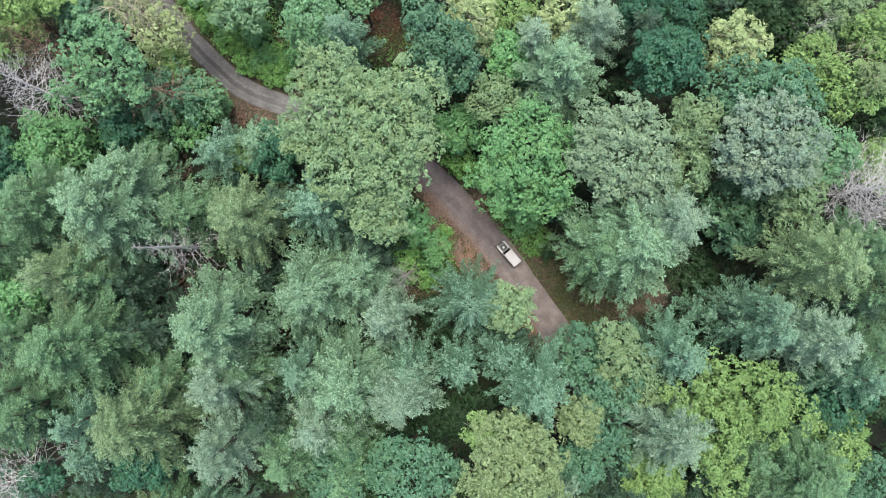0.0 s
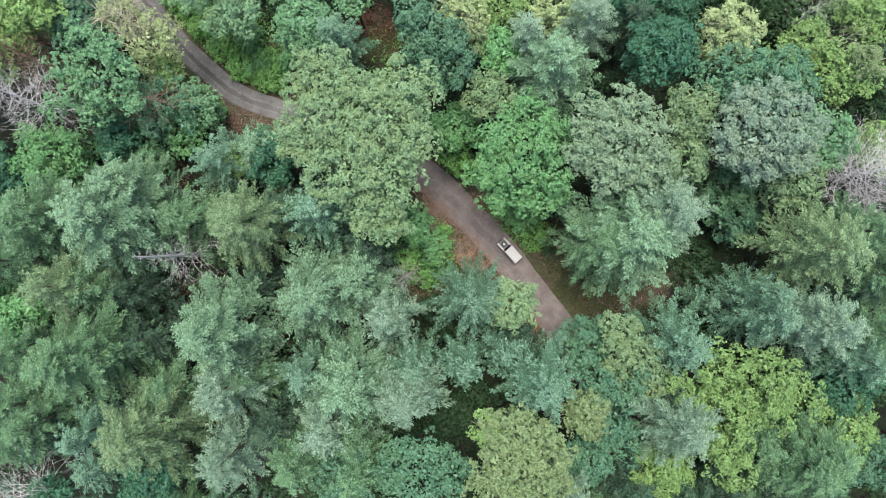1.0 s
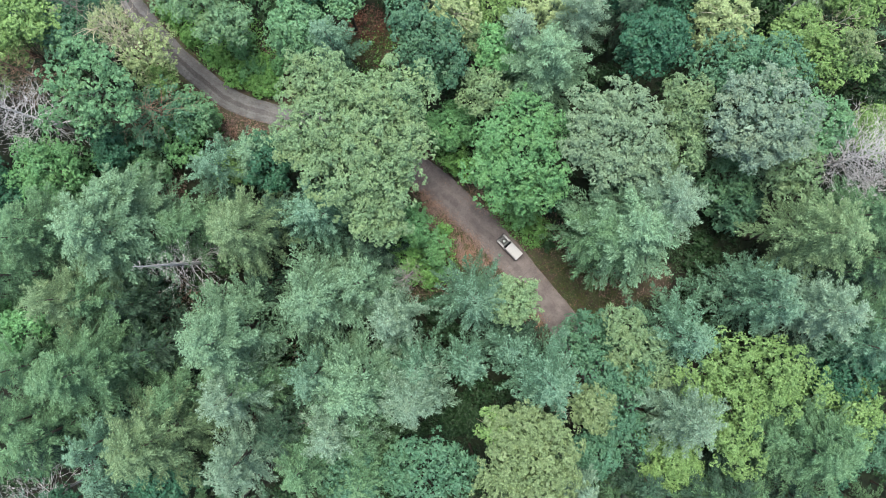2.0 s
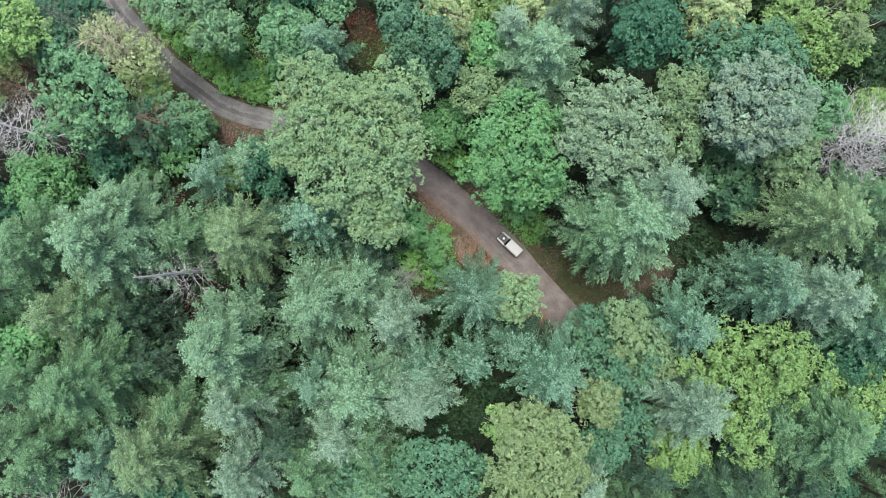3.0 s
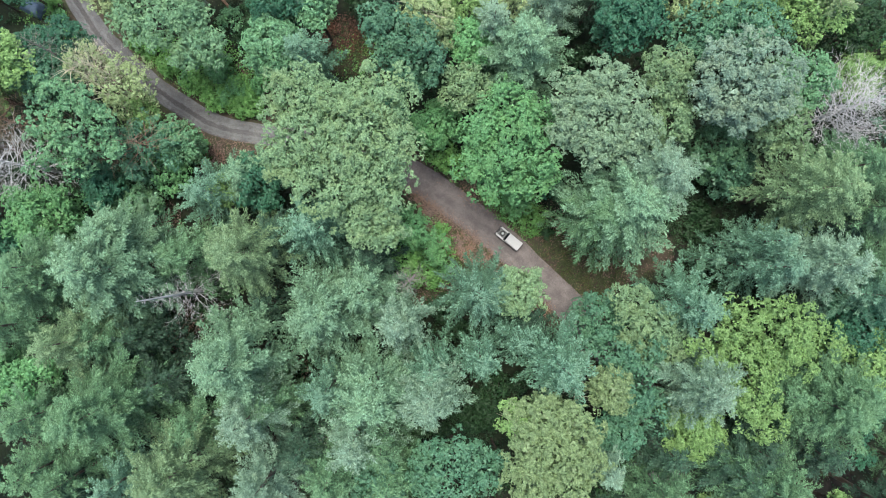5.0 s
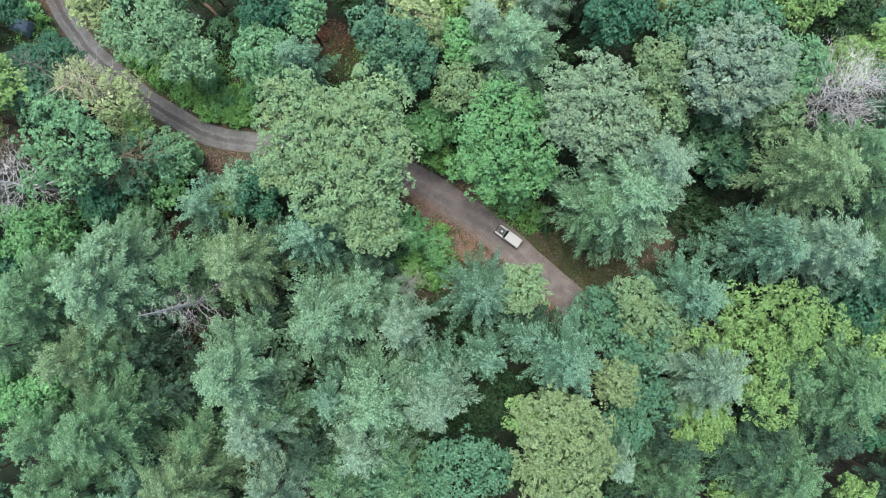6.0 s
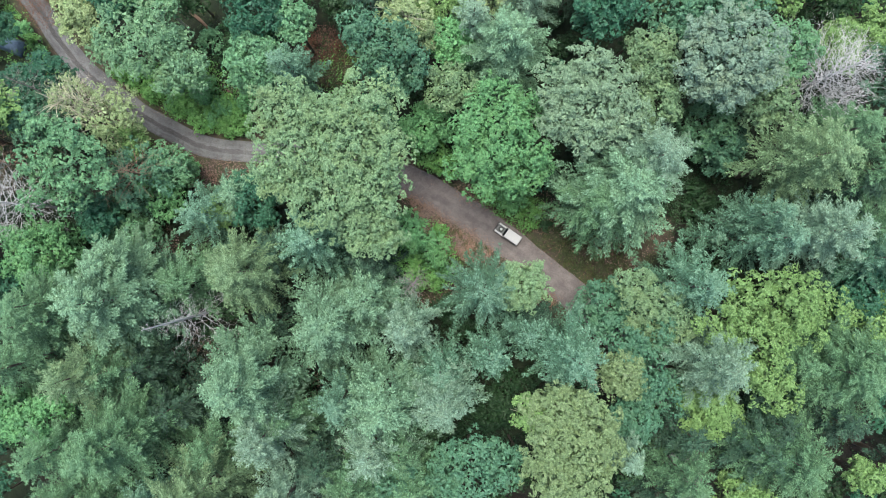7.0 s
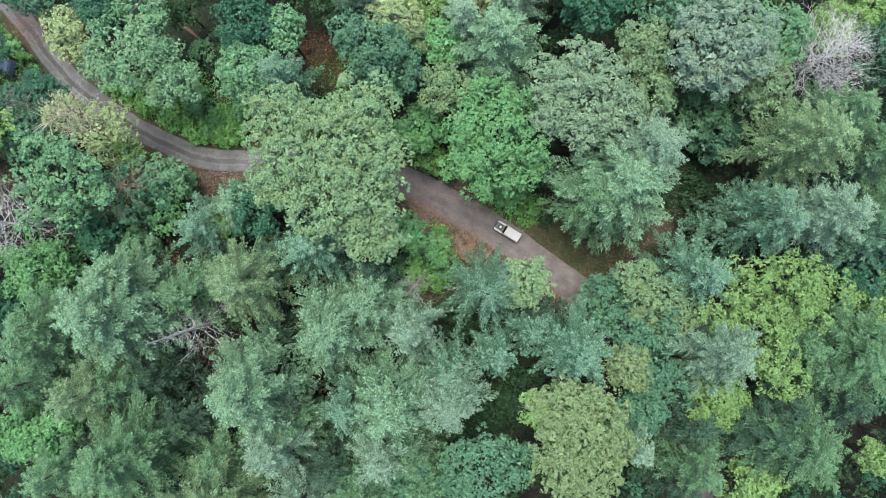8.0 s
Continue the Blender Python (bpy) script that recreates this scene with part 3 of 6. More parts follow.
# broadleaf trees north of the track
broadleaf(9.2, 14.5, 24.0, 7.8, "bright", 12, leaf=0.33, lobes=((0.7, 4.9, 1.5, 3.2), (-3.4, 1.5, 1.5, 3.6), (1.3, 0.5, 0, 4.3), (4.6, 2.7, 2, 3.1), (4.6, -3.0, 2, 3.1), (-0.4, -3.8, 1.5, 3.9), (-4.1, -3.3, 3.0, 3.2), (2.9, -6.7, 4, 2.5), (-2.5, -6.3, 4.5, 2.3), (6.2, -5.8, 5, 1.9)))
broadleaf(21.6, 16.8, 27.0, 7.4, "sage", 13, leaf=0.26, bough=0.75, fill=7.5, label='pale silvery broadleaf tree with a fine dense crown', lobes=((-3.4, 2.5, 2, 3.3), (0.8, 3.1, 1, 3.7), (-0.5, -0.8, 0, 4.7), (-3.9, -1.7, 3, 3.1), (3.7, 0.1, 1, 3.7), (4.7, -3.4, 2, 3.3), (0.3, -4.1, 2, 3.5)))
broadleaf(-3.7, 27.9, 24.0, 5.9, "mint", 14, leaf=0.33, lobes=((-1.1, 2.1, 0, 3.6), (-2.6, -0.9, 1.5, 2.7), (1.9, -0.0, 0.5, 3.4), (0.4, -3.0, 2.0, 3.4), (3.4, -3.1, 3, 2.6), (-3.4, 4.2, 2, 2.7)))
broadleaf(-0.3, 32.2, 23.0, 4.1, "straw", 15, label="pale yellow broadleaf tree with a thin crown", thin=0.2, leaf=0.28, bough=0.75, fill=7.5, bare=6, bark='pale')
broadleaf(2.2, 30.0, 20.0, 2.4, "yellow", 16, thin=0.3, leaf=0.28, bough=0.75, fill=7.5)
broadleaf(5.6, 28.8, 20.0, 3.7, "bright", 17, leaf=0.33)
broadleaf(4.6, 22.8, 20.0, 3.9, "maple", 18, label="pale yellow-green broadleaf tree with a loose crown", leaf=0.3, thin=0.15)
broadleaf(0.1, 18.7, 14.0, 3.9, "bright", 19, leaf=0.3)
broadleaf(0.5, 15.5, 8.0, 2.7, "fern", 20, leaf=0.28)
broadleaf(2.7, 13.3, 6.0, 2.7, "fern", 21, leaf=0.28, name='shrub')
broadleaf(27.3, 29.9, 25.0, 5.4, "teal", 22, leaf=0.33)
broadleaf(37.0, 33.6, 23.0, 4.8, "straw", 23, label="pale yellow broadleaf tree with a thin crown", thin=0.12, leaf=0.28, bough=0.75, fill=7.5, bare=6, bark='pale')
broadleaf(40.4, 28.3, 23.0, 7.2, "mint", 24, leaf=0.33, lobes=((-5.5, -0.3, 1.5, 3.5), (-1.4, -0.3, 0, 3.9), (3.3, 0.2, 0.5, 3.6), (7.0, -1.7, 2, 2.7), (-2.0, -2.3, 2.5, 2.9), (3.4, -2.7, 2.5, 2.8)))
broadleaf(48.5, 33.2, 20.0, 4.5, "lime", 25, leaf=0.32, thin=0.1)
broadleaf(53.5, 29.5, 22.0, 4.7, "lime", 26, leaf=0.3, thin=0.15)
broadleaf(54.5, 30.2, 24.0, 2.8, "yellow", 27, leaf=0.28, bough=0.75, fill=7.5, thin=0.3, bare=5, bark='pale')
broadleaf(60.5, 27.5, 19.0, 4.5, "shade", 28, leaf=0.34)
broadleaf(31.4, 21.6, 25.0, 4.0, "maple", 29, label="pale yellow-green broadleaf tree with a loose crown", leaf=0.3)
broadleaf(32.3, 15.6, 23.0, 3.8, "maple", 30, label="pale yellow-green broadleaf tree with a loose crown", leaf=0.3)
broadleaf(40.9, 19.7, 29.0, 7.1, "silver", 31, leaf=0.26, bough=0.75, fill=7.5, label='pale silvery broadleaf tree with a fine dense crown', lobes=((-3.7, 1.2, 1.5, 3.7), (-0.4, 1.6, 0, 4.1), (2.7, -0.8, 0.5, 3.4), (-1.0, -2.1, 1, 4.2), (-3.8, -2.1, 3, 3.1), (3.3, -3.3, 2.5, 2.8), (-0.5, -4.9, 4, 2.2)))
broadleaf(50.8, 20.0, 23.0, 4.9, "green", 32, leaf=0.3)
broadleaf(47.3, 13.9, 22.0, 4.3, "maple", 33, label="pale yellow-green broadleaf tree with a loose crown", leaf=0.32)
broadleaf(60.7, 21.7, 17.0, 3.0, "lime", 34, leaf=0.32)
broadleaf(41.3, 12.6, 17.0, 4.8, "green", 35, leaf=0.34)
broadleaf(43.5, 9.2, 14.0, 4.2, "mint", 36, leaf=0.34)
fir(8.7, 30.3, 26.0, 4.5, "fir_pale", 37)
fir(12.6, 26.3, 28.0, 8.4, "fir_light", 38, density=1.3)
fir(-17.2, 27.9, 25.0, 5.0, "fir_blue", 39)
broadleaf(-22.0, 30.8, 20.0, 4.7, "green", 40, leaf=0.33)
broadleaf(-15.9, 34.7, 20.0, 3.2, "green", 41, leaf=0.33)
broadleaf(-22.6, 30.2, 21.0, 4.5, "green", 42, leaf=0.33)
# trees by the upper bend of the track
broadleaf(-36.9, 34.4, 23.0, 6.6, "soft", 43, leaf=0.31, label='pale green broadleaf tree with open leaf clumps beside the track', lobes=((-1.9, 2.4, 1, 3.4), (2.8, 0.7, 0, 3.6), (-0.8, -1.7, 1, 3.8), (4.2, -1.0, 1.5, 2.9), (5.5, -4.2, 2.5, 3.3), (-4.8, 0.4, 3, 2.5), (2.4, -5.2, 4, 2.4)))
broadleaf(-46.6, 41.3, 18.0, 3.9, "straw", 44, leaf=0.32, label='yellow broadleaf tree leaning over the gravel track')
broadleaf(-21.0, 37.0, 22.0, 4.6, "teal", 45, leaf=0.33)
broadleaf(-41.0, 43.0, 19.0, 3.7, "teal", 46, leaf=0.33)
broadleaf(-35.4, 41.6, 20.0, 3.9, "green", 47, leaf=0.33, thin=0.2, bare=5, bark='pale')
broadleaf(-31.1, 43.1, 13.0, 3.4, "shade", 48, leaf=0.34)
broadleaf(-8.6, 39.8, 14.0, 4.6, "shade", 49, leaf=0.34)
broadleaf(-61.0, 43.0, 11.0, 3.1, "teal", 50, leaf=0.31)
broadleaf(-52.6, 32.5, 20.0, 3.5, "teal", 51, leaf=0.3, bough=0.8, crown_shift=(1.6, 0.4))
broadleaf(-55.6, 31.5, 19.0, 4.1, "teal", 52, leaf=0.31)
snag(-52.4, 30.5, 25.0, 3.6, 53, bark='grey', branches=44, base=0.55, label='thin bare grey snag among green crowns')
broadleaf(-45.4, 24.3, 20.0, 5.0, "straw", 54, thin=0.36, leaf=0.22, bough=0.6, fill=4.0, bare=9, bark='pale', label='half-bare tree with yellow leaves leaning over the track', crown_shift=(1.4, 1.6))
broadleaf(-49.1, 28.0, 21.0, 3.2, "straw", 55, thin=0.5, leaf=0.2, bough=0.5, fill=3.5, bare=12, bark='pale', label='nearly bare straw-coloured tree top beside the track', crown_shift=(1.0, 1.0))
snag(-46.6, 28.1, 22.0, 3.6, 56, bark='pale', branches=56, twigs=2, base=0.72, up=0.4, label='straw-coloured bare treetop leaning over the track')
snag(-40.9, 17.1, 22.0, 5.3, 57, bark='rust', branches=24, base=0.8, up=0.1, label='bare red-brown limbs of a dying tree')
broadleaf(-43.2, 22.8, 14.0, 2.9, "lime", 58, thin=0.2, leaf=0.3)
broadleaf(-49.0, 19.3, 25.0, 6.8, "green", 59, thin=0.22, leaf=0.36, bough=0.9, bare=6, lobes=((-1.6, 4.4, 1, 2.3), (2.6, 3.4, 0.5, 2.4), (-4.2, 0.8, 2, 2.2), (0.4, 0.6, 0, 2.6), (4.6, 0.2, 1.5, 2.3), (-2.6, -2.6, 2.5, 2.2), (1.8, -2.8, 2.0, 2.3), (5.2, -3.4, 3, 1.9), (-0.4, -5.4, 4, 2.0), (-5.6, -4.2, 4, 1.7)))
broadleaf(-42.2, 17.4, 17.0, 5.6, "mint", 60, thin=0.4, leaf=0.36, bare=14, bark='rust', label='thinning tree with bare red-brown limbs showing')
broadleaf(-38.0, 18.7, 14.0, 3.7, "green", 61, leaf=0.36)
broadleaf(-40.7, 14.8, 12.0, 4.3, "bright", 62, leaf=0.34)
broadleaf(-49.6, 12.4, 15.0, 3.9, "teal", 63, leaf=0.36)
broadleaf(-59.1, 29.3, 23.0, 4.9, "lime", 64, leaf=0.36)
broadleaf(-55.1, 28.0, 20.0, 4.8, "mint", 65, leaf=0.31)
broadleaf(-57.9, 8.4, 19.0, 5.7, "bright", 66, leaf=0.32)
broadleaf(-46.9, 10.3, 11.0, 4.8, "green", 67, leaf=0.32)
snag(-59.2, 15.7, 27.0, 5.3, 68, twigs=2, branches=60, up=0.15, stout=1.5, label='large bleached white dead tree with bare branches')
snag(-59.7, 21.7, 26.0, 4.3, 69, branches=60, twigs=2, up=0.15, bark='rust', label='dead tree with bare red-brown branches')
fir(-32.6, 10.2, 22.0, 6.4, "fir_blue", 70)
fir(-28.1, 12.2, 18.0, 5.4, "fir_light", 71)
broadleaf(-31.4, 10.1, 15.0, 2.8, "lime", 72, leaf=0.32)
broadleaf(-25.8, 11.3, 18.0, 4.7, "teal", 73, leaf=0.34)
# firs of the western wood
fir(-44.9, 0.1, 32.0, 11.2, "fir_light", 74, density=1.15)
fir(-44.1, 4.7, 27.0, 6.9, "fir_light", 75)
fir(-54.1, 0.8, 29.0, 7.3, "fir_green", 76)
fir(-36.9, 1.2, 21.0, 7.6, "fir_green", 77)
fir(-26.8, 1.1, 30.0, 7.9, "fir_olive", 78, density=1.1)
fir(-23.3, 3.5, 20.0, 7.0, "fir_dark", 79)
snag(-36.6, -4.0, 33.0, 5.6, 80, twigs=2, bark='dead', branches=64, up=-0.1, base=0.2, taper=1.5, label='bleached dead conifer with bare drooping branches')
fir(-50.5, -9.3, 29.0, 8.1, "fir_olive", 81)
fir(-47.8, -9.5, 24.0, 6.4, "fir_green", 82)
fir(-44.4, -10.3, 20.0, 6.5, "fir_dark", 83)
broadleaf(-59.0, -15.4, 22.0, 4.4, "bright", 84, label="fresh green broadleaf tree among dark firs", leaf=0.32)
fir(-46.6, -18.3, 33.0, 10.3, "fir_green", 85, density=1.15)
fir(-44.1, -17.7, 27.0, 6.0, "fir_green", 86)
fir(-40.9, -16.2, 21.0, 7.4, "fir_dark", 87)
fir(-28.1, -13.1, 34.0, 9.8, "fir_light", 88, density=1.15)
fir(-27.0, -20.7, 31.0, 7.2, "fir_pale", 89)
fir(-25.3, -19.8, 24.0, 6.8, "fir_green", 90)
fir(-37.4, -27.6, 31.0, 10.6, "fir_olive", 91, density=1.15)
fir(-45.5, -28.8, 27.0, 5.8, "fir_blue", 92)
fir(-52.7, -28.1, 27.0, 6.9, "fir_green", 93)
fir(-36.4, -22.5, 22.0, 6.4, "fir_green", 94)
fir(-25.6, -29.6, 31.0, 7.0, "fir_pale", 95)
fir(-21.7, -27.0, 22.0, 6.9, "fir_dark", 96)
broadleaf(-38.3, -35.8, 20.0, 4.8, "teal", 97, leaf=0.36)
fir(-45.8, -39.3, 18.0, 5.9, "fir_dark", 98)
fir(-9.5, -32.1, 24.0, 6.8, "fir_green", 99)
fir(-17.4, -30.5, 26.0, 7.6, "fir_green", 100)
fir(-53.1, -30.3, 23.0, 5.9, "fir_dark", 101)
broadleaf(-53.4, -40.3, 18.0, 3.4, "teal", 102, leaf=0.36)
snag(-56.2, -40.2, 22.0, 6.0, 103, bark='dead', branches=50, twigs=2, up=0.1, base=0.4, stout=1.3, label='bleached dead tree with broken bare branches')
fir(-55.3, -1.5, 29.0, 6.8, "fir_green", 104)
broadleaf(-63.5, -13.7, 21.0, 4.0, "bright", 105, label="fresh green broadleaf tree among dark firs", leaf=0.32)
fir(-56.1, -18.9, 28.0, 7.1, "fir_green", 106)
fir(-59.7, -6.5, 28.0, 6.6, "fir_green", 107)
# firs south of the track
fir(-17.3, 4.1, 27.0, 7.4, "fir_blue", 108, density=1.2)
fir(-10.7, -1.1, 20.0, 7.0, "fir_dark", 109)
fir(-16.3, -7.5, 29.0, 10.1, "fir_light", 110, density=1.2)
fir(-11.2, -5.0, 26.0, 7.2, "fir_light", 111)
fir(-6.6, -9.4, 28.0, 6.2, "fir_pale", 112)
snag(-4.6, -3.8, 24.0, 2.1, 113, bark='grey', branches=64, base=0.88, up=0.35, label='small grey dead treetop with dense bare twigs')
fir(4.8, -6.6, 25.0, 7.7, "fir_blue", 114, density=1.15)
broadleaf(10.3, -6.9, 20.0, 4.2, "maple", 115, leaf=0.28, bough=0.8, label="yellow-green broadleaf tree close beside a blue-green fir")
fir(-17.0, -18.3, 26.0, 6.7, "fir_blue", 116)
fir(-10.8, -18.6, 31.0, 9.1, "fir_light", 117, density=1.2)
fir(-3.1, -19.4, 31.0, 7.0, "fir_pale", 118, density=1.3)
fir(-2.8, -16.3, 25.0, 5.6, "fir_blue", 119)
fir(4.3, -15.3, 25.0, 4.8, "fir_blue", 120)
fir(9.8, -13.2, 22.0, 4.5, "fir_blue", 121)
fir(14.9, -16.5, 30.0, 7.6, "fir_blue", 122, density=1.2)
fir(11.5, -12.6, 17.0, 5.9, "fir_dark", 123)
fir(-13.5, -25.0, 28.0, 8.0, "fir_pale", 124)
fir(-9.9, -26.4, 24.0, 6.4, "fir_green", 125)
broadleaf(-11.2, -32.6, 22.0, 4.9, "mint", 126, leaf=0.3)
broadleaf(-0.3, -30.5, 22.0, 7.0, "mint", 127, leaf=0.36, lobes=((-3.1, 1.2, 1.5, 3.4), (0.8, 1.9, 0.5, 3.7), (3.9, -0.4, 1.5, 3.3), (-0.8, -1.4, 0, 3.8), (-4.7, -1.6, 3, 2.8)))
broadleaf(11.9, -26.6, 27.0, 7.9, "yellow", 128, leaf=0.26, bough=0.75, fill=7.5, label='large yellow-green tree with a fine dense crown', lobes=((-2.7, 3.7, 3, 2.2), (0.2, 3.3, 1, 3.7), (3.9, 1.8, 1, 3.7), (-1.8, -0.1, 1, 3.7), (1.5, -1.2, 0, 4.3), (-2.1, -4.6, 1.5, 3.7), (5.5, -2.9, 2, 3.0), (1.7, -5.5, 1, 3.7)))
broadleaf(21.6, -20.3, 24.0, 3.4, "yellow", 129, leaf=0.28, bough=0.75, fill=7.5)
broadleaf(23.0, -20.9, 22.0, 6.0, "mint", 130, leaf=0.33, lobes=((-0.2, 5.3, 2.5, 3.1), (3.3, 4.8, 1, 3.2), (1.9, 1.1, 0, 3.8), (4.2, -2.6, 1.5, 3.1), (0.8, -2.4, 2, 2.8)))
broadleaf(23.0, -26.9, 21.0, 4.0, "mint", 131, leaf=0.33)
broadleaf(24.7, -10.0, 18.0, 4.6, "mint", 132, leaf=0.31, crown_shift=(-2.4, -1.8))
fir(20.2, -30.8, 26.0, 4.9, "fir_pale", 133)
# firs east of the track
fir(25.5, 4.4, 28.0, 11.5, "fir_light", 134, density=1.5)
fir(22.1, 3.4, 24.0, 8.2, "fir_green", 135, density=1.2)
fir(29.6, 8.0, 30.0, 8.7, "fir_pale", 136, density=1.3)
fir(48.8, 4.8, 34.0, 8.3, "fir_olive", 137, density=1.1, base=0.42)
fir(49.4, -4.9, 34.0, 7.7, "fir_pale", 138, density=1.1)
fir(43.5, -4.8, 30.0, 6.6, "fir_blue", 139)
fir(44.0, -1.8, 27.0, 4.6, "fir_blue", 140)
fir(39.3, -4.1, 15.0, 3.1, "fir_blue", 141)
fir(33.0, -9.8, 28.0, 7.5, "fir_blue", 142, density=1.1)
broadleaf(28.2, -12.0, 21.0, 5.4, "maple", 143, leaf=0.26, bough=0.75, fill=7.5, label='olive-yellow broadleaf tree with a fine crown', lobes=((-2.8, 2.8, 1, 3.1), (-0.0, -0.2, 0, 3.7), (1.8, -3.1, 1, 2.8), (-1.4, -2.8, 2, 2.8)))
fir(33.4, -20.3, 30.0, 8.2, "fir_pale", 144, density=1.5)
broadleaf(35.8, -26.9, 20.0, 5.1, "lime", 145, leaf=0.28, fill=8.0, crown_shift=(-1.8, -0.8))
broadleaf(42.0, -17.3, 25.0, 10.0, "lime", 146, thin=0.07, leaf=0.28, bough=0.95, fill=6.4, label='wide yellow-green broadleaf tree with open gaps', lobes=((-6.8, 2.5, 3, 3.2), (-2.7, 4.3, 1, 4.1), (2.8, 4.0, 0, 4.3), (7.0, 1.7, 1, 3.4), (4.5, 0.0, 2, 3.2), (-1.7, -1.4, 1.5, 4.4), (-1.1, -6.0, 2, 3.9), (0.9, -9.2, 4, 2.8), (-4.9, -0.9, 3, 3.1)))
broadleaf(57.9, -14.4, 21.0, 5.3, "teal", 147, leaf=0.36)
broadleaf(57.9, -20.2, 21.0, 5.3, "lime", 148, leaf=0.3)
fir(51.7, -24.5, 27.0, 11.7, "fir_green", 149, density=1.5)
fir(48.1, -26.2, 22.0, 6.9, "fir_green", 150)
fir(45.8, -22.6, 23.0, 6.4, "fir_green", 151)
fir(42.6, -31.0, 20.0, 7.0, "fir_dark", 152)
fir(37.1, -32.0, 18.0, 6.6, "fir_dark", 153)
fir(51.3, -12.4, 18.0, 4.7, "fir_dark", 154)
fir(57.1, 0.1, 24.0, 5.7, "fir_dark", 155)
snag(56.4, 15.8, 27.0, 6.6, 156, twigs=2, branches=90, up=0.25, base=0.42, stout=1.6, label='large bleached white dead tree with bare branches')
fir(56.1, 7.8, 28.0, 6.9, "fir_green", 157)
# corners
fir(-33.5, -42.5, 24.0, 5.6, "fir_green", 540)
fir(-29.5, -40.8, 22.0, 5.0, "fir_blue", 541)
fir(28.6, -36.1, 24.0, 6.6, "fir_green", 158)
fir(39.1, -33.3, 24.0, 9.5, "fir_dark", 159)
fir(42.5, -35.3, 26.0, 11.8, "fir_green", 160, density=1.2)
fir(30.2, -31.0, 20.0, 6.5, "fir_dark", 161)
broadleaf(53.6, -40.1, 20.0, 2.9, "lime", 162, leaf=0.34)
fir(51.0, -32.0, 22.0, 6.2, "fir_dark", 163)
broadleaf(36.6, -42.2, 20.0, 4.8, "lime", 164, leaf=0.32)
fir(54.6, -22.3, 26.0, 6.7, "fir_green", 165)
broadleaf(46.7, 39.9, 14.0, 5.2, "shade", 166, leaf=0.34)
broadleaf(52.9, 42.2, 16.0, 5.1, "maple", 167, label="yellow-green broadleaf tree with a loose crown", leaf=0.34)
snag(48.9, 38.3, 20.0, 4.1, 168, bark='dead', branches=24, up=0.3, label='pale bare snag above dark crowns')
snag(52.1, 33.7, 25.0, 3.9, 169, bark='pale', branches=26, up=0.3, label='pale bare snag above yellow-green crowns')
broadleaf(57.5, 38.8, 20.0, 4.2, "lime", 170, leaf=0.32)
fir(16.6, 33.2, 27.0, 6.0, "fir_pale", 171)
broadleaf(13.0, 35.4, 22.0, 4.0, "straw", 172, leaf=0.28, bough=0.75, fill=7.5, thin=0.2, label="pale yellow broadleaf tree with a thin crown")
broadleaf(5.4, 35.3, 19.0, 4.2, "lime", 173, leaf=0.3, thin=0.1)
broadleaf(24.3, 39.4, 20.0, 4.0, "teal", 174, leaf=0.33)
broadleaf(59.9, 20.1, 19.0, 4.1, "lime", 175, leaf=0.32)
broadleaf(-63.2, 26.0, 20.0, 3.7, "lime", 176, leaf=0.34)
broadleaf(29.5, 38.5, 19.0, 4.6, "teal", 533, leaf=0.31)
fir(24.3, 35.0, 21.0, 4.6, "fir_dark", 534)
fir(35.0, 39.5, 20.0, 4.4, "fir_dark", 535)
# shrubs along the track
broadleaf(-5.0, 3.5, 16.0, 3.2, "bright", 177, leaf=0.3, name='shrub', label='dense fresh green shrub at the track edge')
broadleaf(-2.3, 0.4, 9.0, 3.5, "bright", 178, leaf=0.28, name='shrub', label='fresh green shrub among russet leaves')
broadleaf(-5.9, -1.5, 9.0, 3.0, "fern", 179, leaf=0.28, name='shrub', label='dark green shrub in the shade')
broadleaf(-3.2, -3.6, 6.0, 2.5, "fern", 180, leaf=0.26, name='shrub')
broadleaf(0.1, 3.3, 2.0, 1.3, "fern", 181, leaf=0.24, name='shrub')
broadleaf(12.3, 6.4, 7.0, 2.7, "bright", 182, leaf=0.28, name='shrub')
broadleaf(14.4, 3.7, 4.0, 2.4, "fern", 183, leaf=0.26, name='shrub')
broadleaf(9.5, 8.3, 4.0, 1.8, "fern", 184, leaf=0.26, name='shrub')
broadleaf(17.0, 2.0, 2.2, 1.5, "shade", 185, leaf=0.24, name='shrub', label="dark low shrub at the track edge")
broadleaf(-0.8, -9.2, 5.0, 2.7, "shade", 186, leaf=0.28, name='shrub')
broadleaf(1.4, -13.2, 5.0, 2.2, "shade", 187, leaf=0.28, name='shrub')
broadleaf(-38.3, 29.1, 3.5, 2.4, "fern", 188, leaf=0.28, name='shrub', label='bright leafy shrub on the bank beside the track')
broadleaf(-34.7, 26.6, 3.5, 2.6, "fern", 189, leaf=0.28, name='shrub', label='bright leafy shrub on the bank beside the track')
broadleaf(-30.8, 25.5, 3.0, 2.4, "fern", 190, leaf=0.28, name='shrub', label='bright leafy shrub on the bank beside the track')
broadleaf(-28.5, 24.3, 3.0, 1.8, "fern", 191, leaf=0.28, name='shrub', label='bright leafy shrub on the bank beside the track')
broadleaf(-41.4, 32.3, 3.5, 2.2, "fern", 192, leaf=0.28, name='shrub', label='bright leafy shrub on the bank beside the track')
broadleaf(-33.4, 31.0, 5.0, 2.7, "bright", 193, leaf=0.28, name='shrub', label='bright leafy shrub on the bank beside the track')
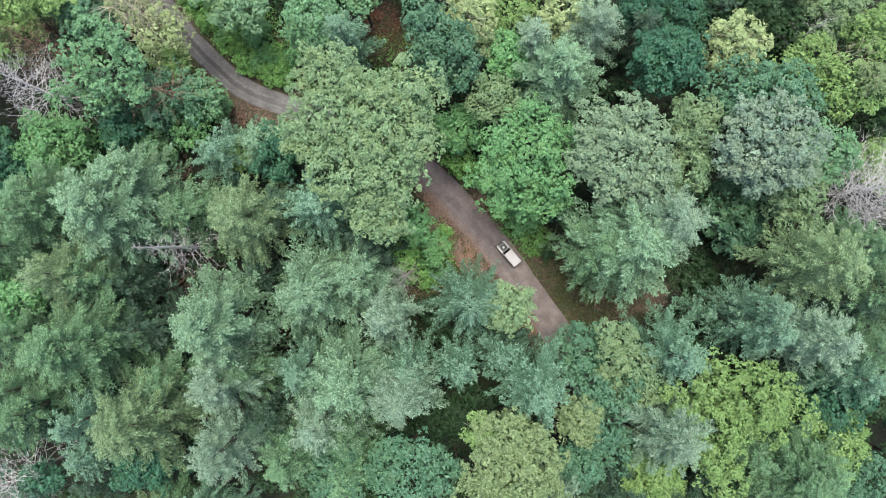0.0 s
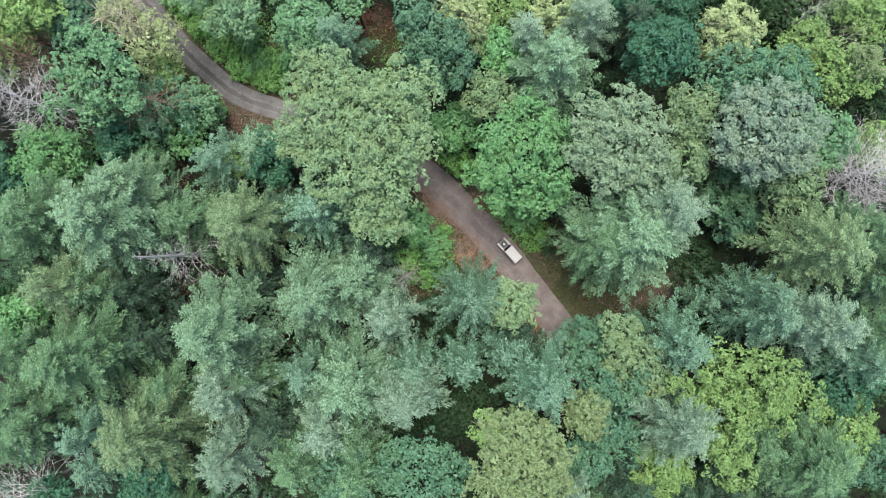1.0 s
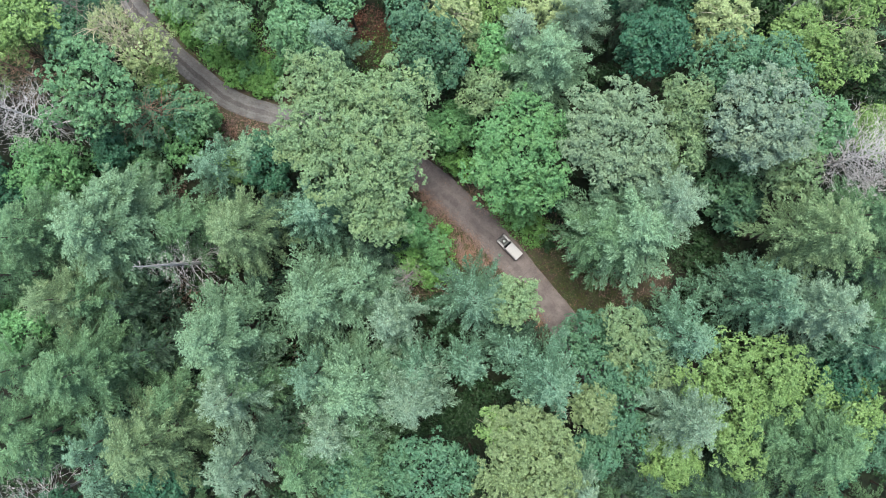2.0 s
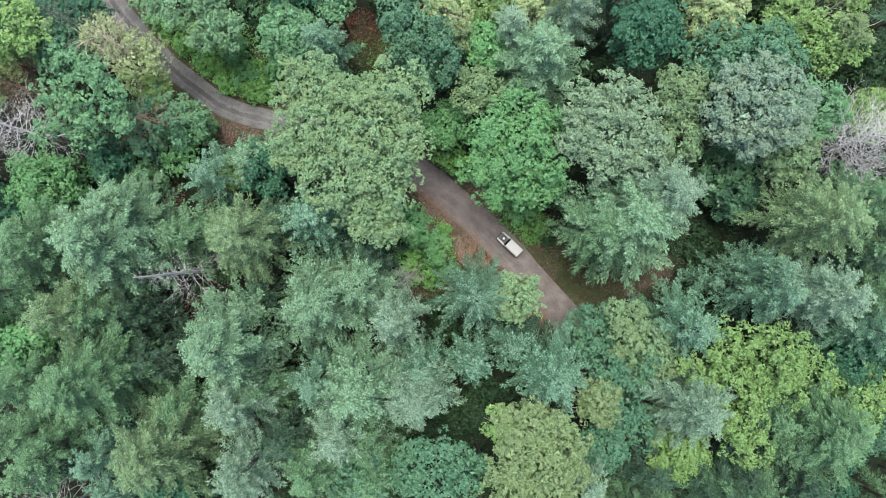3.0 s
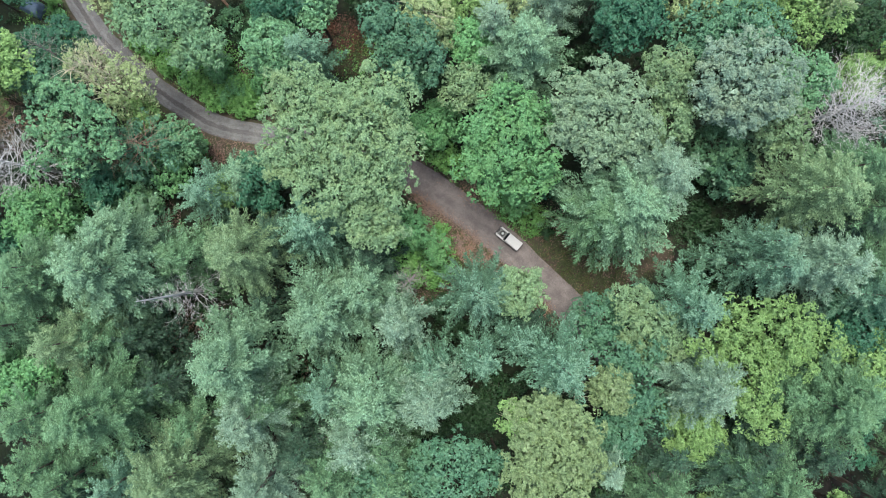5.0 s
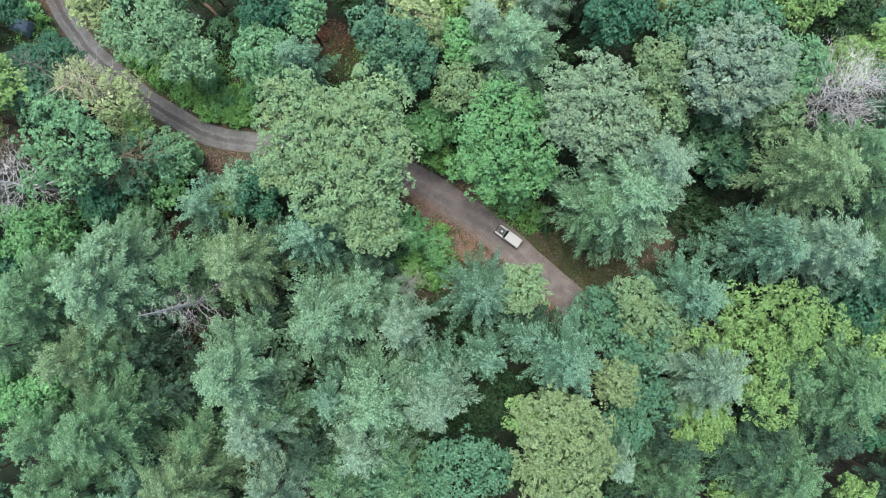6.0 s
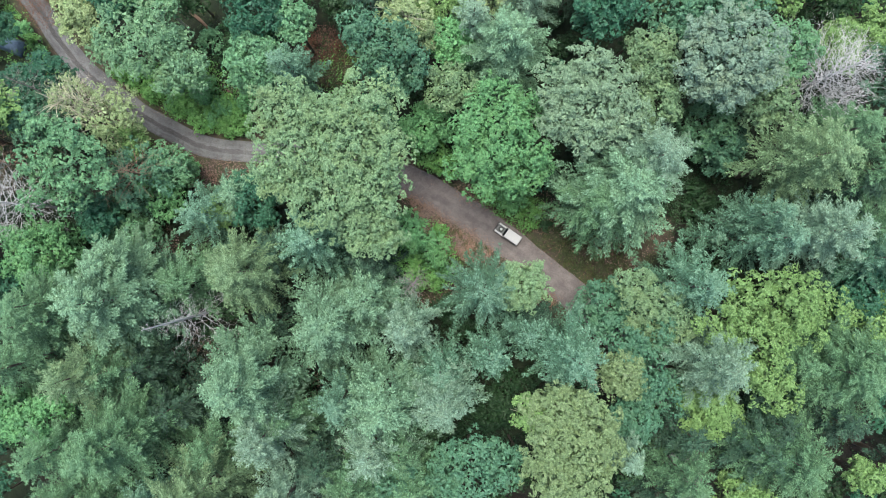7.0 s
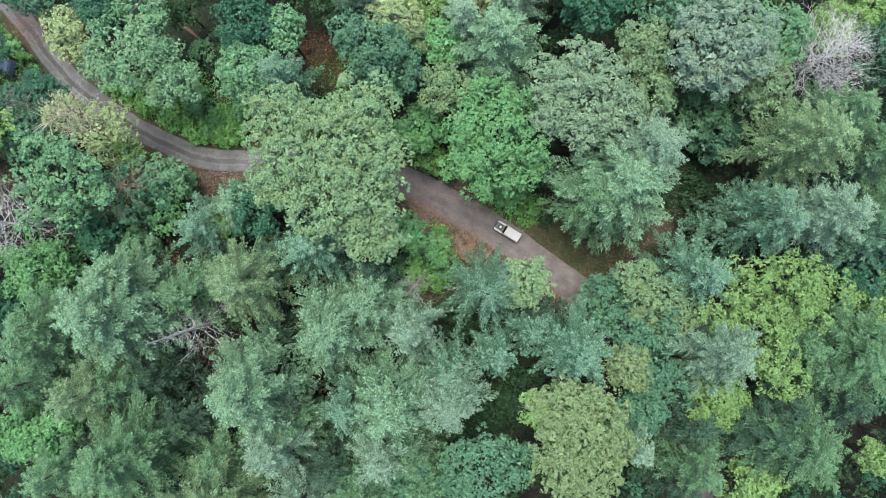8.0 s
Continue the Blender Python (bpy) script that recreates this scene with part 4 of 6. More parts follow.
broadleaf(-31.0, 28.1, 4.0, 2.4, "fern", 194, leaf=0.28, name='shrub', label='bright leafy shrub on the bank beside the track')
broadleaf(-27.4, 28.1, 4.0, 2.2, "bright", 195, leaf=0.28, name='shrub', label='bright leafy shrub on the bank beside the track')
broadleaf(-43.5, 35.3, 4.0, 2.0, "fern", 196, leaf=0.28, name='shrub', label='bright leafy shrub on the bank beside the track')
broadleaf(-37.9, 18.8, 4.0, 2.0, "bright", 197, leaf=0.28, name='shrub', label='bright leafy shrub on the bank beside the track')
broadleaf(-39.8, 16.9, 5.0, 2.2, "shade", 198, leaf=0.28, name='shrub', label='dark green shrub on the bank beside the track')
broadleaf(-46.6, 35.3, 4.0, 1.6, "fern", 199, leaf=0.28, name='shrub', label='bright leafy shrub on the bank beside the track')
broadleaf(-49.7, 12.3, 7.0, 3.0, "shade", 200, leaf=0.3, name='shrub', label='dark green thicket shrub in a shady hollow')
broadleaf(-46.1, 9.8, 6.0, 3.1, "green", 201, leaf=0.3, name='shrub', label='dark green thicket shrub in a shady hollow')
broadleaf(-51.9, 8.4, 7.0, 2.7, "shade", 202, leaf=0.3, name='shrub', label='dark green thicket shrub in a shady hollow')
broadleaf(-55.8, 10.5, 8.0, 3.0, "shade", 203, leaf=0.3, name='shrub', label='dark green thicket shrub in a shady hollow')
broadleaf(-40.5, 13.2, 7.0, 2.5, "shade", 204, leaf=0.3, name='shrub', label='dark green thicket shrub in a shady hollow')
broadleaf(-31.4, 38.2, 6.0, 2.4, "green", 536, leaf=0.28, name='shrub', label='green leafy shrub below taller trees')
broadleaf(-29.0, 36.0, 5.0, 2.2, "shade", 537, leaf=0.28, name='shrub', label='dark green shrub below taller trees')
broadleaf(-64.8, 50.2, 6.0, 2.4, "green", 538, leaf=0.28, name='shrub', label='green leafy shrub beside the gravel track')
broadleaf(-66.8, 46.6, 8.0, 3.0, "mint", 539, leaf=0.28, name='shrub', label='blue-green leafy shrub beside the gravel track')
# low brush in the gaps, its dark leaf colour standing in for shade
broadleaf(22.7, 33.8, 5.0, 2.0, "shade", 205, leaf=0.3, name='shrub', label='shrub between trees, leaves darkened to stand for shade')
broadleaf(24.5, 29.4, 5.0, 2.0, "shade", 206, leaf=0.3, name='shrub', label='shrub between trees, leaves darkened to stand for shade')
broadleaf(21.8, 28.5, 5.0, 2.0, "shade", 207, leaf=0.3, name='shrub', label='shrub between trees, leaves darkened to stand for shade')
broadleaf(9.0, 28.5, 5.0, 2.0, "shade", 208, leaf=0.3, name='shrub', label='shrub between trees, leaves darkened to stand for shade')
# trees at the eastern edge
fir(59.6, 2.1, 28.0, 8.2, "fir_green", 209)
broadleaf(65.8, 21.7, 19.0, 4.2, "lime", 210, leaf=0.32)
fir(57.6, -9.7, 27.0, 7.1, "fir_blue", 211)
fir(58.8, -5.7, 26.0, 6.7, "fir_green", 212)
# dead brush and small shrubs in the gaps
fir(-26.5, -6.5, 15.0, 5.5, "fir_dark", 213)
broadleaf(-30.1, -9.3, 7.0, 2.3, "bright", 214, leaf=0.28, name='shrub', label='fresh green shrub in a gap between firs')
broadleaf(-27.6, -11.8, 6.0, 2.2, "shade", 215, leaf=0.28, name='shrub', label='shrub between trees, leaves darkened to stand for shade')
snag(17.6, -21.4, 19.0, 2.8, 216, bark='pale', branches=26, up=0.1, base=0.75, label='pale bare twigs below a fir')
snag(-46.5, -21.9, 17.0, 2.2, 217, bark='grey', branches=22, up=-0.2, base=0.6, label='grey bare twigs between firs')
snag(-26.0, -21.6, 9.0, 3.5, 218, bark='rust', branches=30, up=0.2, base=0.3, label='bare brown brush between firs')
snag(-38.2, -8.8, 9.0, 3.8, 219, bark='rust', branches=30, up=0.2, base=0.3, label='bare brown brush below a dead tree')
snag(-17.9, -25.8, 16.0, 2.3, 220, bark='grey', branches=22, up=-0.1, base=0.6, label='grey bare twigs between firs')
fir(-57.1, -26.7, 26.0, 7.0, "fir_green", 221)
fir(-45.5, -34.3, 22.0, 5.8, "fir_blue", 222)
fir(-56.2, -31.7, 24.0, 5.9, "fir_green", 223)
broadleaf(2.8, -27.5, 3.5, 2.2, "shade", 224, leaf=0.3, name='shrub', label='low shrub on the forest floor, leaves darkened to stand for shade')
broadleaf(4.8, -27.9, 3.5, 2.0, "shade", 225, leaf=0.3, name='shrub', label='low shrub on the forest floor, leaves darkened to stand for shade')
broadleaf(5.2, -25.7, 3.5, 2.0, "shade", 226, leaf=0.3, name='shrub', label='low shrub on the forest floor, leaves darkened to stand for shade')
broadleaf(7.7, -22.3, 3.5, 2.2, "shade", 227, leaf=0.3, name='shrub', label='low shrub on the forest floor, leaves darkened to stand for shade')
broadleaf(10.8, -22.3, 3.5, 1.8, "shade", 228, leaf=0.3, name='shrub', label='low shrub on the forest floor, leaves darkened to stand for shade')
broadleaf(4.1, -24.6, 3.5, 2.2, "shade", 229, leaf=0.3, name='shrub', label='low shrub on the forest floor, leaves darkened to stand for shade')
broadleaf(1.4, -26.4, 3.5, 2.0, "shade", 230, leaf=0.3, name='shrub', label='low shrub on the forest floor, leaves darkened to stand for shade')
broadleaf(6.8, -26.4, 3.5, 1.8, "shade", 231, leaf=0.3, name='shrub', label='low shrub on the forest floor, leaves darkened to stand for shade')
broadleaf(-2.2, -29.1, 3.5, 1.8, "shade", 232, leaf=0.3, name='shrub', label='low shrub on the forest floor, leaves darkened to stand for shade')
broadleaf(41.3, 3.7, 3.5, 2.2, "shade", 233, leaf=0.3, name='shrub', label='low shrub on the forest floor, leaves darkened to stand for shade')
broadleaf(43.1, 1.0, 3.5, 1.8, "shade", 234, leaf=0.3, name='shrub', label='low shrub on the forest floor, leaves darkened to stand for shade')
broadleaf(40.4, 0.1, 3.5, 1.8, "shade", 235, leaf=0.3, name='shrub', label='low shrub on the forest floor, leaves darkened to stand for shade')
broadleaf(31.0, -35.8, 3.5, 2.0, "shade", 236, leaf=0.3, name='shrub', label='low shrub on the forest floor, leaves darkened to stand for shade')
broadleaf(-25.0, -17.8, 3.5, 1.8, "shade", 237, leaf=0.3, name='shrub', label='low shrub on the forest floor, leaves darkened to stand for shade')
broadleaf(-64.9, 12.6, 3.5, 2.2, "shade", 238, leaf=0.3, name='shrub', label='low shrub on the forest floor, leaves darkened to stand for shade')
broadleaf(8.6, -26.6, 24.0, 2.8, "lime", 239, leaf=0.28, bough=0.75, thin=0.15, bare=5, bark='pale', label='thin yellow-green treetop with bare twigs', crown_shift=(-0.4, 3.2))
fir(26.6, -39.9, 19.0, 5.9, "fir_dark", 240)
broadleaf(63.0, -24.2, 20.0, 4.0, "mint", 241, leaf=0.34)
fir(55.8, -25.1, 22.0, 5.8, "fir_green", 242)
# undergrowth on the banks of the upper bend
broadleaf(-45.2, 35.0, 3.0, 1.8, "fern", 243, leaf=0.28, name='shrub', label='bright leafy shrub on the bank beside the track')
broadleaf(-42.6, 32.1, 3.0, 1.8, "fern", 244, leaf=0.28, name='shrub', label='bright leafy shrub on the bank beside the track')
broadleaf(-39.4, 29.9, 3.0, 1.8, "bright", 245, leaf=0.28, name='shrub', label='bright leafy shrub on the bank beside the track')
broadleaf(-36.6, 28.6, 2.5, 1.8, "fern", 246, leaf=0.28, name='shrub', label='bright leafy shrub on the bank beside the track')
broadleaf(-33.6, 26.4, 3.0, 1.8, "bright", 247, leaf=0.28, name='shrub', label='bright leafy shrub on the bank beside the track')
broadleaf(-30.8, 24.8, 3.0, 2.0, "fern", 248, leaf=0.28, name='shrub', label='bright leafy shrub on the bank beside the track')
broadleaf(-28.9, 26.0, 3.5, 1.8, "fern", 249, leaf=0.28, name='shrub', label='bright leafy shrub on the bank beside the track')
broadleaf(-31.3, 27.9, 4.0, 1.8, "bright", 250, leaf=0.28, name='shrub', label='bright leafy shrub on the bank beside the track')
broadleaf(-33.9, 30.0, 3.0, 1.7, "green", 251, leaf=0.28, name='shrub', label='bright leafy shrub on the bank beside the track')
broadleaf(-61.1, 45.2, 3.0, 1.5, "bright", 252, leaf=0.28, name='shrub', label='bright leafy shrub on the bank beside the track')
broadleaf(-60.1, 43.0, 3.0, 1.5, "fern", 253, leaf=0.28, name='shrub', label='bright leafy shrub on the bank beside the track')
broadleaf(-59.0, 40.6, 3.0, 1.5, "bright", 254, leaf=0.28, name='shrub', label='bright leafy shrub on the bank beside the track')
broadleaf(-57.7, 38.2, 3.0, 1.5, "fern", 255, leaf=0.28, name='shrub', label='bright leafy shrub on the bank beside the track')
broadleaf(-3.8, -1.0, 3.5, 1.8, "fern", 256, leaf=0.28, name='shrub', label='fresh green shrub among russet leaves')
broadleaf(-1.4, -1.9, 3.0, 1.7, "bright", 257, leaf=0.28, name='shrub', label='fresh green shrub among russet leaves')
broadleaf(-5.0, -4.0, 4.0, 1.8, "fern", 258, leaf=0.28, name='shrub', label='fresh green shrub among russet leaves')
broadleaf(-1.7, -4.6, 3.0, 1.8, "fern", 259, leaf=0.28, name='shrub', label='fresh green shrub among russet leaves')
broadleaf(0.5, -3.3, 2.5, 1.5, "bright", 260, leaf=0.28, name='shrub', label='fresh green shrub among russet leaves')
broadleaf(-7.5, -4.4, 4.0, 1.8, "bright", 261, leaf=0.28, name='shrub', label='fresh green shrub among russet leaves')
# low trees and young firs filling the wood
broadleaf(-71.6, -11.1, 24.1, 5.5, "teal", 262, fill=3.2)
fir(-78.6, -23.0, 25.3, 4.9, "fir_green", 263, density=0.3)
broadleaf(-75.5, -38.1, 26.0, 6.4, "lime", 264, fill=3.2)
fir(-37.3, -43.1, 19.4, 4.2, "fir_olive", 265, density=0.65)
fir(75.3, -5.6, 25.8, 5.7, "fir_olive", 266, density=0.45)
fir(-60.3, -51.6, 25.6, 5.0, "fir_dark", 267, density=0.3)
broadleaf(71.3, -22.1, 22.1, 5.3, "shade", 268, fill=3.2)
fir(31.4, 48.9, 21.8, 4.6, "fir_green", 269, density=0.45)
fir(68.0, 0.2, 17.2, 4.0, "fir_olive", 270, density=0.65)
broadleaf(75.1, -45.1, 25.3, 7.1, "mint", 271, fill=3.2)
broadleaf(3.6, -43.2, 21.6, 5.0, "mint", 272, fill=5.0)
fir(71.7, -55.7, 21.7, 4.7, "fir_dark", 273, density=0.3)
broadleaf(71.1, -11.1, 20.4, 4.9, "shade", 274, fill=3.2)
fir(-73.2, -56.3, 19.5, 4.0, "fir_dark", 275, density=0.3)
broadleaf(81.4, 43.5, 17.6, 4.9, "lime", 276, fill=2.3)
broadleaf(-83.3, -12.6, 18.8, 4.5, "shade", 277, fill=2.3)
broadleaf(50.5, -55.9, 17.9, 5.1, "mint", 278, fill=2.3)
fir(43.2, -56.6, 26.0, 5.0, "fir_olive", 279, density=0.3)
broadleaf(67.9, 15.1, 27.0, 6.6, "mint", 280, fill=5.0)
fir(22.0, 50.2, 19.9, 4.5, "fir_green", 281, density=0.45)
broadleaf(-28.1, -45.0, 21.0, 4.9, "teal", 282, fill=5.0)
fir(65.6, -35.5, 20.0, 4.7, "fir_green", 283, density=0.65)
broadleaf(-65.8, 4.5, 17.3, 5.0, "teal", 284, fill=5.0)
fir(-65.0, -45.9, 18.8, 4.4, "fir_blue", 285, density=0.65)
fir(77.3, 10.5, 26.0, 5.6, "fir_dark", 286, density=0.3)
broadleaf(78.6, 36.0, 19.4, 5.1, "mint", 287, fill=2.3)
fir(66.8, 52.9, 24.7, 5.4, "fir_blue", 288, density=0.3)
fir(81.2, -24.7, 18.5, 4.4, "fir_blue", 289, density=0.3)
broadleaf(-15.5, 53.0, 24.5, 6.4, "teal", 290, fill=2.3)
broadleaf(45.1, 48.4, 24.2, 6.4, "lime", 291, fill=3.2)
fir(-40.2, 55.1, 22.6, 4.5, "fir_olive", 292, density=0.3)
broadleaf(1.6, 48.6, 23.3, 5.6, "shade", 293, fill=3.2)
broadleaf(-29.3, -52.5, 18.5, 4.4, "mint", 294, fill=2.3)
fir(-6.2, 49.8, 26.6, 5.9, "fir_dark", 295, density=0.45)
broadleaf(12.8, 46.6, 19.9, 5.7, "teal", 296, fill=5.0)
fir(-67.9, 61.1, 22.6, 5.0, "fir_olive", 297, density=0.3)
broadleaf(60.1, -48.8, 19.7, 4.7, "shade", 298, fill=3.2)
fir(-71.7, 38.3, 20.2, 4.6, "fir_dark", 299, density=0.45)
broadleaf(66.4, -6.5, 19.2, 4.5, "mint", 300, fill=5.0)
broadleaf(14.7, -43.7, 25.4, 6.3, "shade", 301, fill=5.0)
fir(67.6, -41.5, 22.9, 4.5, "fir_blue", 302, density=0.65)
fir(64.9, 44.4, 24.1, 5.5, "fir_olive", 303, density=0.65)
fir(-45.3, 59.2, 19.0, 3.9, "fir_blue", 304, density=0.3)
fir(71.8, 31.5, 22.9, 4.7, "fir_olive", 305, density=0.45)
fir(-83.2, -32.3, 18.0, 3.9, "fir_blue", 306, density=0.3)
fir(-70.0, 54.9, 23.2, 5.0, "fir_blue", 307, density=0.3)
fir(72.5, -29.2, 17.8, 3.9, "fir_dark", 308, density=0.45)
broadleaf(80.7, 22.4, 27.0, 6.4, "mint", 309, fill=2.3)
fir(-31.5, 53.8, 22.2, 4.5, "fir_dark", 310, density=0.3)
broadleaf(-75.3, -30.4, 21.6, 4.9, "lime", 311, fill=3.2)
broadleaf(-4.3, -40.9, 25.6, 6.8, "shade", 312, fill=5.0)
broadleaf(54.4, 54.1, 20.7, 5.6, "mint", 313, fill=2.3)
fir(31.6, -54.9, 21.4, 4.9, "fir_dark", 314, density=0.3)
fir(-78.0, 28.4, 25.9, 5.9, "fir_blue", 315, density=0.3)
broadleaf(78.1, -33.1, 23.1, 5.5, "shade", 316, fill=2.3)
fir(-66.1, 32.1, 23.2, 5.4, "fir_blue", 317, density=0.65)
fir(42.3, 55.2, 22.2, 4.5, "fir_dark", 318, density=0.3)
fir(37.0, -50.7, 17.7, 4.2, "fir_dark", 319, density=0.45)
broadleaf(81.6, -18.3, 18.0, 4.5, "teal", 320, fill=2.3)
broadleaf(-51.0, 48.8, 19.4, 4.9, "mint", 321, fill=3.2)
fir(11.8, -35.9, 17.0, 4.1, "fir_olive", 322, density=0.65)
fir(-82.9, -1.5, 25.5, 5.7, "fir_dark", 323, density=0.3)
fir(73.2, 44.5, 26.3, 6.0, "fir_dark", 324, density=0.45)
fir(-83.1, 19.8, 24.9, 4.8, "fir_blue", 325, density=0.3)
fir(60.8, -40.4, 26.9, 5.3, "fir_dark", 326, density=0.65)
broadleaf(-75.7, 20.7, 18.6, 5.3, "lime", 327, fill=3.2)
broadleaf(45.0, -49.5, 21.6, 5.8, "teal", 328, fill=3.2)
fir(66.8, 35.5, 23.7, 5.4, "fir_blue", 329, density=0.65)
broadleaf(37.8, 41.2, 21.4, 5.8, "shade", 330, fill=5.0)
broadleaf(-83.2, 43.8, 18.0, 4.2, "shade", 331, fill=2.3)
fir(-64.8, -27.3, 10.7, 2.8, "fir_dark", 332, density=0.5)
broadleaf(-72.4, -2.6, 18.7, 5.1, "lime", 333, fill=3.2)
fir(21.6, -52.2, 20.9, 4.4, "fir_green", 334, density=0.3)
fir(-78.2, 47.7, 24.3, 5.0, "fir_dark", 335, density=0.3)
broadleaf(-22.8, 46.6, 25.9, 7.0, "shade", 336, fill=5.0)
broadleaf(-49.9, -51.5, 20.3, 4.8, "mint", 337, fill=2.3)
fir(-78.8, 4.8, 26.2, 5.0, "fir_dark", 338, density=0.3)
broadleaf(-67.0, -35.6, 20.0, 4.5, "shade", 339, fill=5.0)
fir(67.5, -61.1, 23.6, 4.6, "fir_olive", 340, density=0.3)
broadleaf(-71.7, 9.7, 20.1, 5.2, "lime", 341, fill=3.2)
broadleaf(-53.5, 55.5, 24.6, 6.6, "shade", 342, fill=2.3)
fir(-6.1, -49.8, 24.6, 4.7, "fir_blue", 343, density=0.45)
fir(-83.5, 37.9, 21.9, 4.6, "fir_green", 344, density=0.3)
fir(-86.4, -24.0, 26.1, 5.7, "fir_blue", 345, density=0.3)
broadleaf(-73.5, -49.0, 19.1, 4.8, "lime", 346, fill=3.2)
fir(-4.8, 35.9, 26.4, 5.2, "fir_dark", 347, density=0.65)
fir(82.6, 3.8, 26.1, 5.5, "fir_green", 348, density=0.3)
fir(-14.9, -44.0, 20.4, 4.4, "fir_dark", 349, density=0.65)
fir(-20.0, -50.8, 22.4, 4.4, "fir_dark", 350, density=0.45)
broadleaf(-67.3, 20.2, 26.5, 5.9, "lime", 351, fill=5.0)
broadleaf(88.3, 31.6, 19.8, 4.6, "teal", 352, fill=2.3)
broadleaf(6.5, -50.2, 19.2, 4.5, "shade", 353, fill=3.2)
fir(-24.0, -39.9, 19.6, 4.0, "fir_blue", 354, density=0.65)
fir(-42.3, -54.3, 17.2, 4.1, "fir_dark", 355, density=0.3)
fir(-82.5, 10.1, 18.0, 4.0, "fir_blue", 356, density=0.3)
broadleaf(64.9, -13.0, 16.5, 4.8, "shade", 357, fill=3.4)
fir(5.2, 42.7, 21.7, 4.7, "fir_blue", 358, density=0.65)
fir(61.0, -57.3, 23.7, 5.3, "fir_olive", 359, density=0.3)
broadleaf(-76.8, 54.1, 22.5, 5.8, "mint", 360, fill=2.3)
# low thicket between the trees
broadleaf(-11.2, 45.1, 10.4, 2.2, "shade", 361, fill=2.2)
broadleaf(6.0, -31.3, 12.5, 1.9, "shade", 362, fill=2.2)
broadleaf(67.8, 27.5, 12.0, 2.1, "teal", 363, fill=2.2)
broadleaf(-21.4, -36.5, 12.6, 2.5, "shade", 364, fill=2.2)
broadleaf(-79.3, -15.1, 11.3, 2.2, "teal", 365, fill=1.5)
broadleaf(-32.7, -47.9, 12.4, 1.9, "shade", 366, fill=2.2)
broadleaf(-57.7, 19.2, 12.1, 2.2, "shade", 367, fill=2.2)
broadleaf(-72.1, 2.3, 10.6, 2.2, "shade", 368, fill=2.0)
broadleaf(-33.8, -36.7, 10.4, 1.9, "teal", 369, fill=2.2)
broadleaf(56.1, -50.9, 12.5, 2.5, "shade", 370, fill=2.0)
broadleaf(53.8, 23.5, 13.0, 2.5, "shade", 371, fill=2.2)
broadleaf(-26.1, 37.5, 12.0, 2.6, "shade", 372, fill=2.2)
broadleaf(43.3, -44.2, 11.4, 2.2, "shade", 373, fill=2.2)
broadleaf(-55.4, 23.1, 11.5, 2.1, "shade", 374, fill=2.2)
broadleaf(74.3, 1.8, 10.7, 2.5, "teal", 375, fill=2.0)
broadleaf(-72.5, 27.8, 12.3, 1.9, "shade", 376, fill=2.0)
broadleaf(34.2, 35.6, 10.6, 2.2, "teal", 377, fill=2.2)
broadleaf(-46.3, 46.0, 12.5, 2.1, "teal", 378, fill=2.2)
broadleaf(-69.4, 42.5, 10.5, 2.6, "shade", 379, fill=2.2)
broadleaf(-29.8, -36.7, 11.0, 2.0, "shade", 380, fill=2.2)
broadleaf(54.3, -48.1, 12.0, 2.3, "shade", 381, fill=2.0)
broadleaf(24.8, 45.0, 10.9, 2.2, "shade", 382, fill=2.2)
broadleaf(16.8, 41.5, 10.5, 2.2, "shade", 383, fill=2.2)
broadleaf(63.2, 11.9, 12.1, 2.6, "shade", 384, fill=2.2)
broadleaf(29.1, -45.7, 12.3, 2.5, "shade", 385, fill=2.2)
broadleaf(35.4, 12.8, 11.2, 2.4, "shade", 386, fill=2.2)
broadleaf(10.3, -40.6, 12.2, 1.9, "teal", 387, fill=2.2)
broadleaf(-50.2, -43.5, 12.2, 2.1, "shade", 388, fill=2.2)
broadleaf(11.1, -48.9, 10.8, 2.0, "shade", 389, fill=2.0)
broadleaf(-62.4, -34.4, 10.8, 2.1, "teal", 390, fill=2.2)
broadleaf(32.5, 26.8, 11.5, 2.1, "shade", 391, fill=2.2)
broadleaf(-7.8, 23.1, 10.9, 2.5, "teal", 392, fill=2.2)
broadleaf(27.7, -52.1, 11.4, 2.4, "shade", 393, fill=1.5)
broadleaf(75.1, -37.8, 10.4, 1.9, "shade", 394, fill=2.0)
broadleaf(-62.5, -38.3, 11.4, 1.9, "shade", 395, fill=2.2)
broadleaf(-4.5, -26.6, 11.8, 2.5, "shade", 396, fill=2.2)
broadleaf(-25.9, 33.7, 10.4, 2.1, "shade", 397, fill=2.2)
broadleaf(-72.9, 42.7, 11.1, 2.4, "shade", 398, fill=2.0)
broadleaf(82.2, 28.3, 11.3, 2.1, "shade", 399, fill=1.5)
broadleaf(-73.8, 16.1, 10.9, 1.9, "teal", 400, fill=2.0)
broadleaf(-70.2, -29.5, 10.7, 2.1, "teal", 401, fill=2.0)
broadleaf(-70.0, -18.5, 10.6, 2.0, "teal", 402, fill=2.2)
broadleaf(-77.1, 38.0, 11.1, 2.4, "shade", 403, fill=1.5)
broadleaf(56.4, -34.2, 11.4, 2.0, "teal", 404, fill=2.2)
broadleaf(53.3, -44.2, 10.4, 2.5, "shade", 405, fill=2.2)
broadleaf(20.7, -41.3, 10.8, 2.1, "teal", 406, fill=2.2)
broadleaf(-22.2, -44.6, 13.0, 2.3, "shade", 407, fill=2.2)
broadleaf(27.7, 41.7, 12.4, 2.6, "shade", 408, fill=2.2)
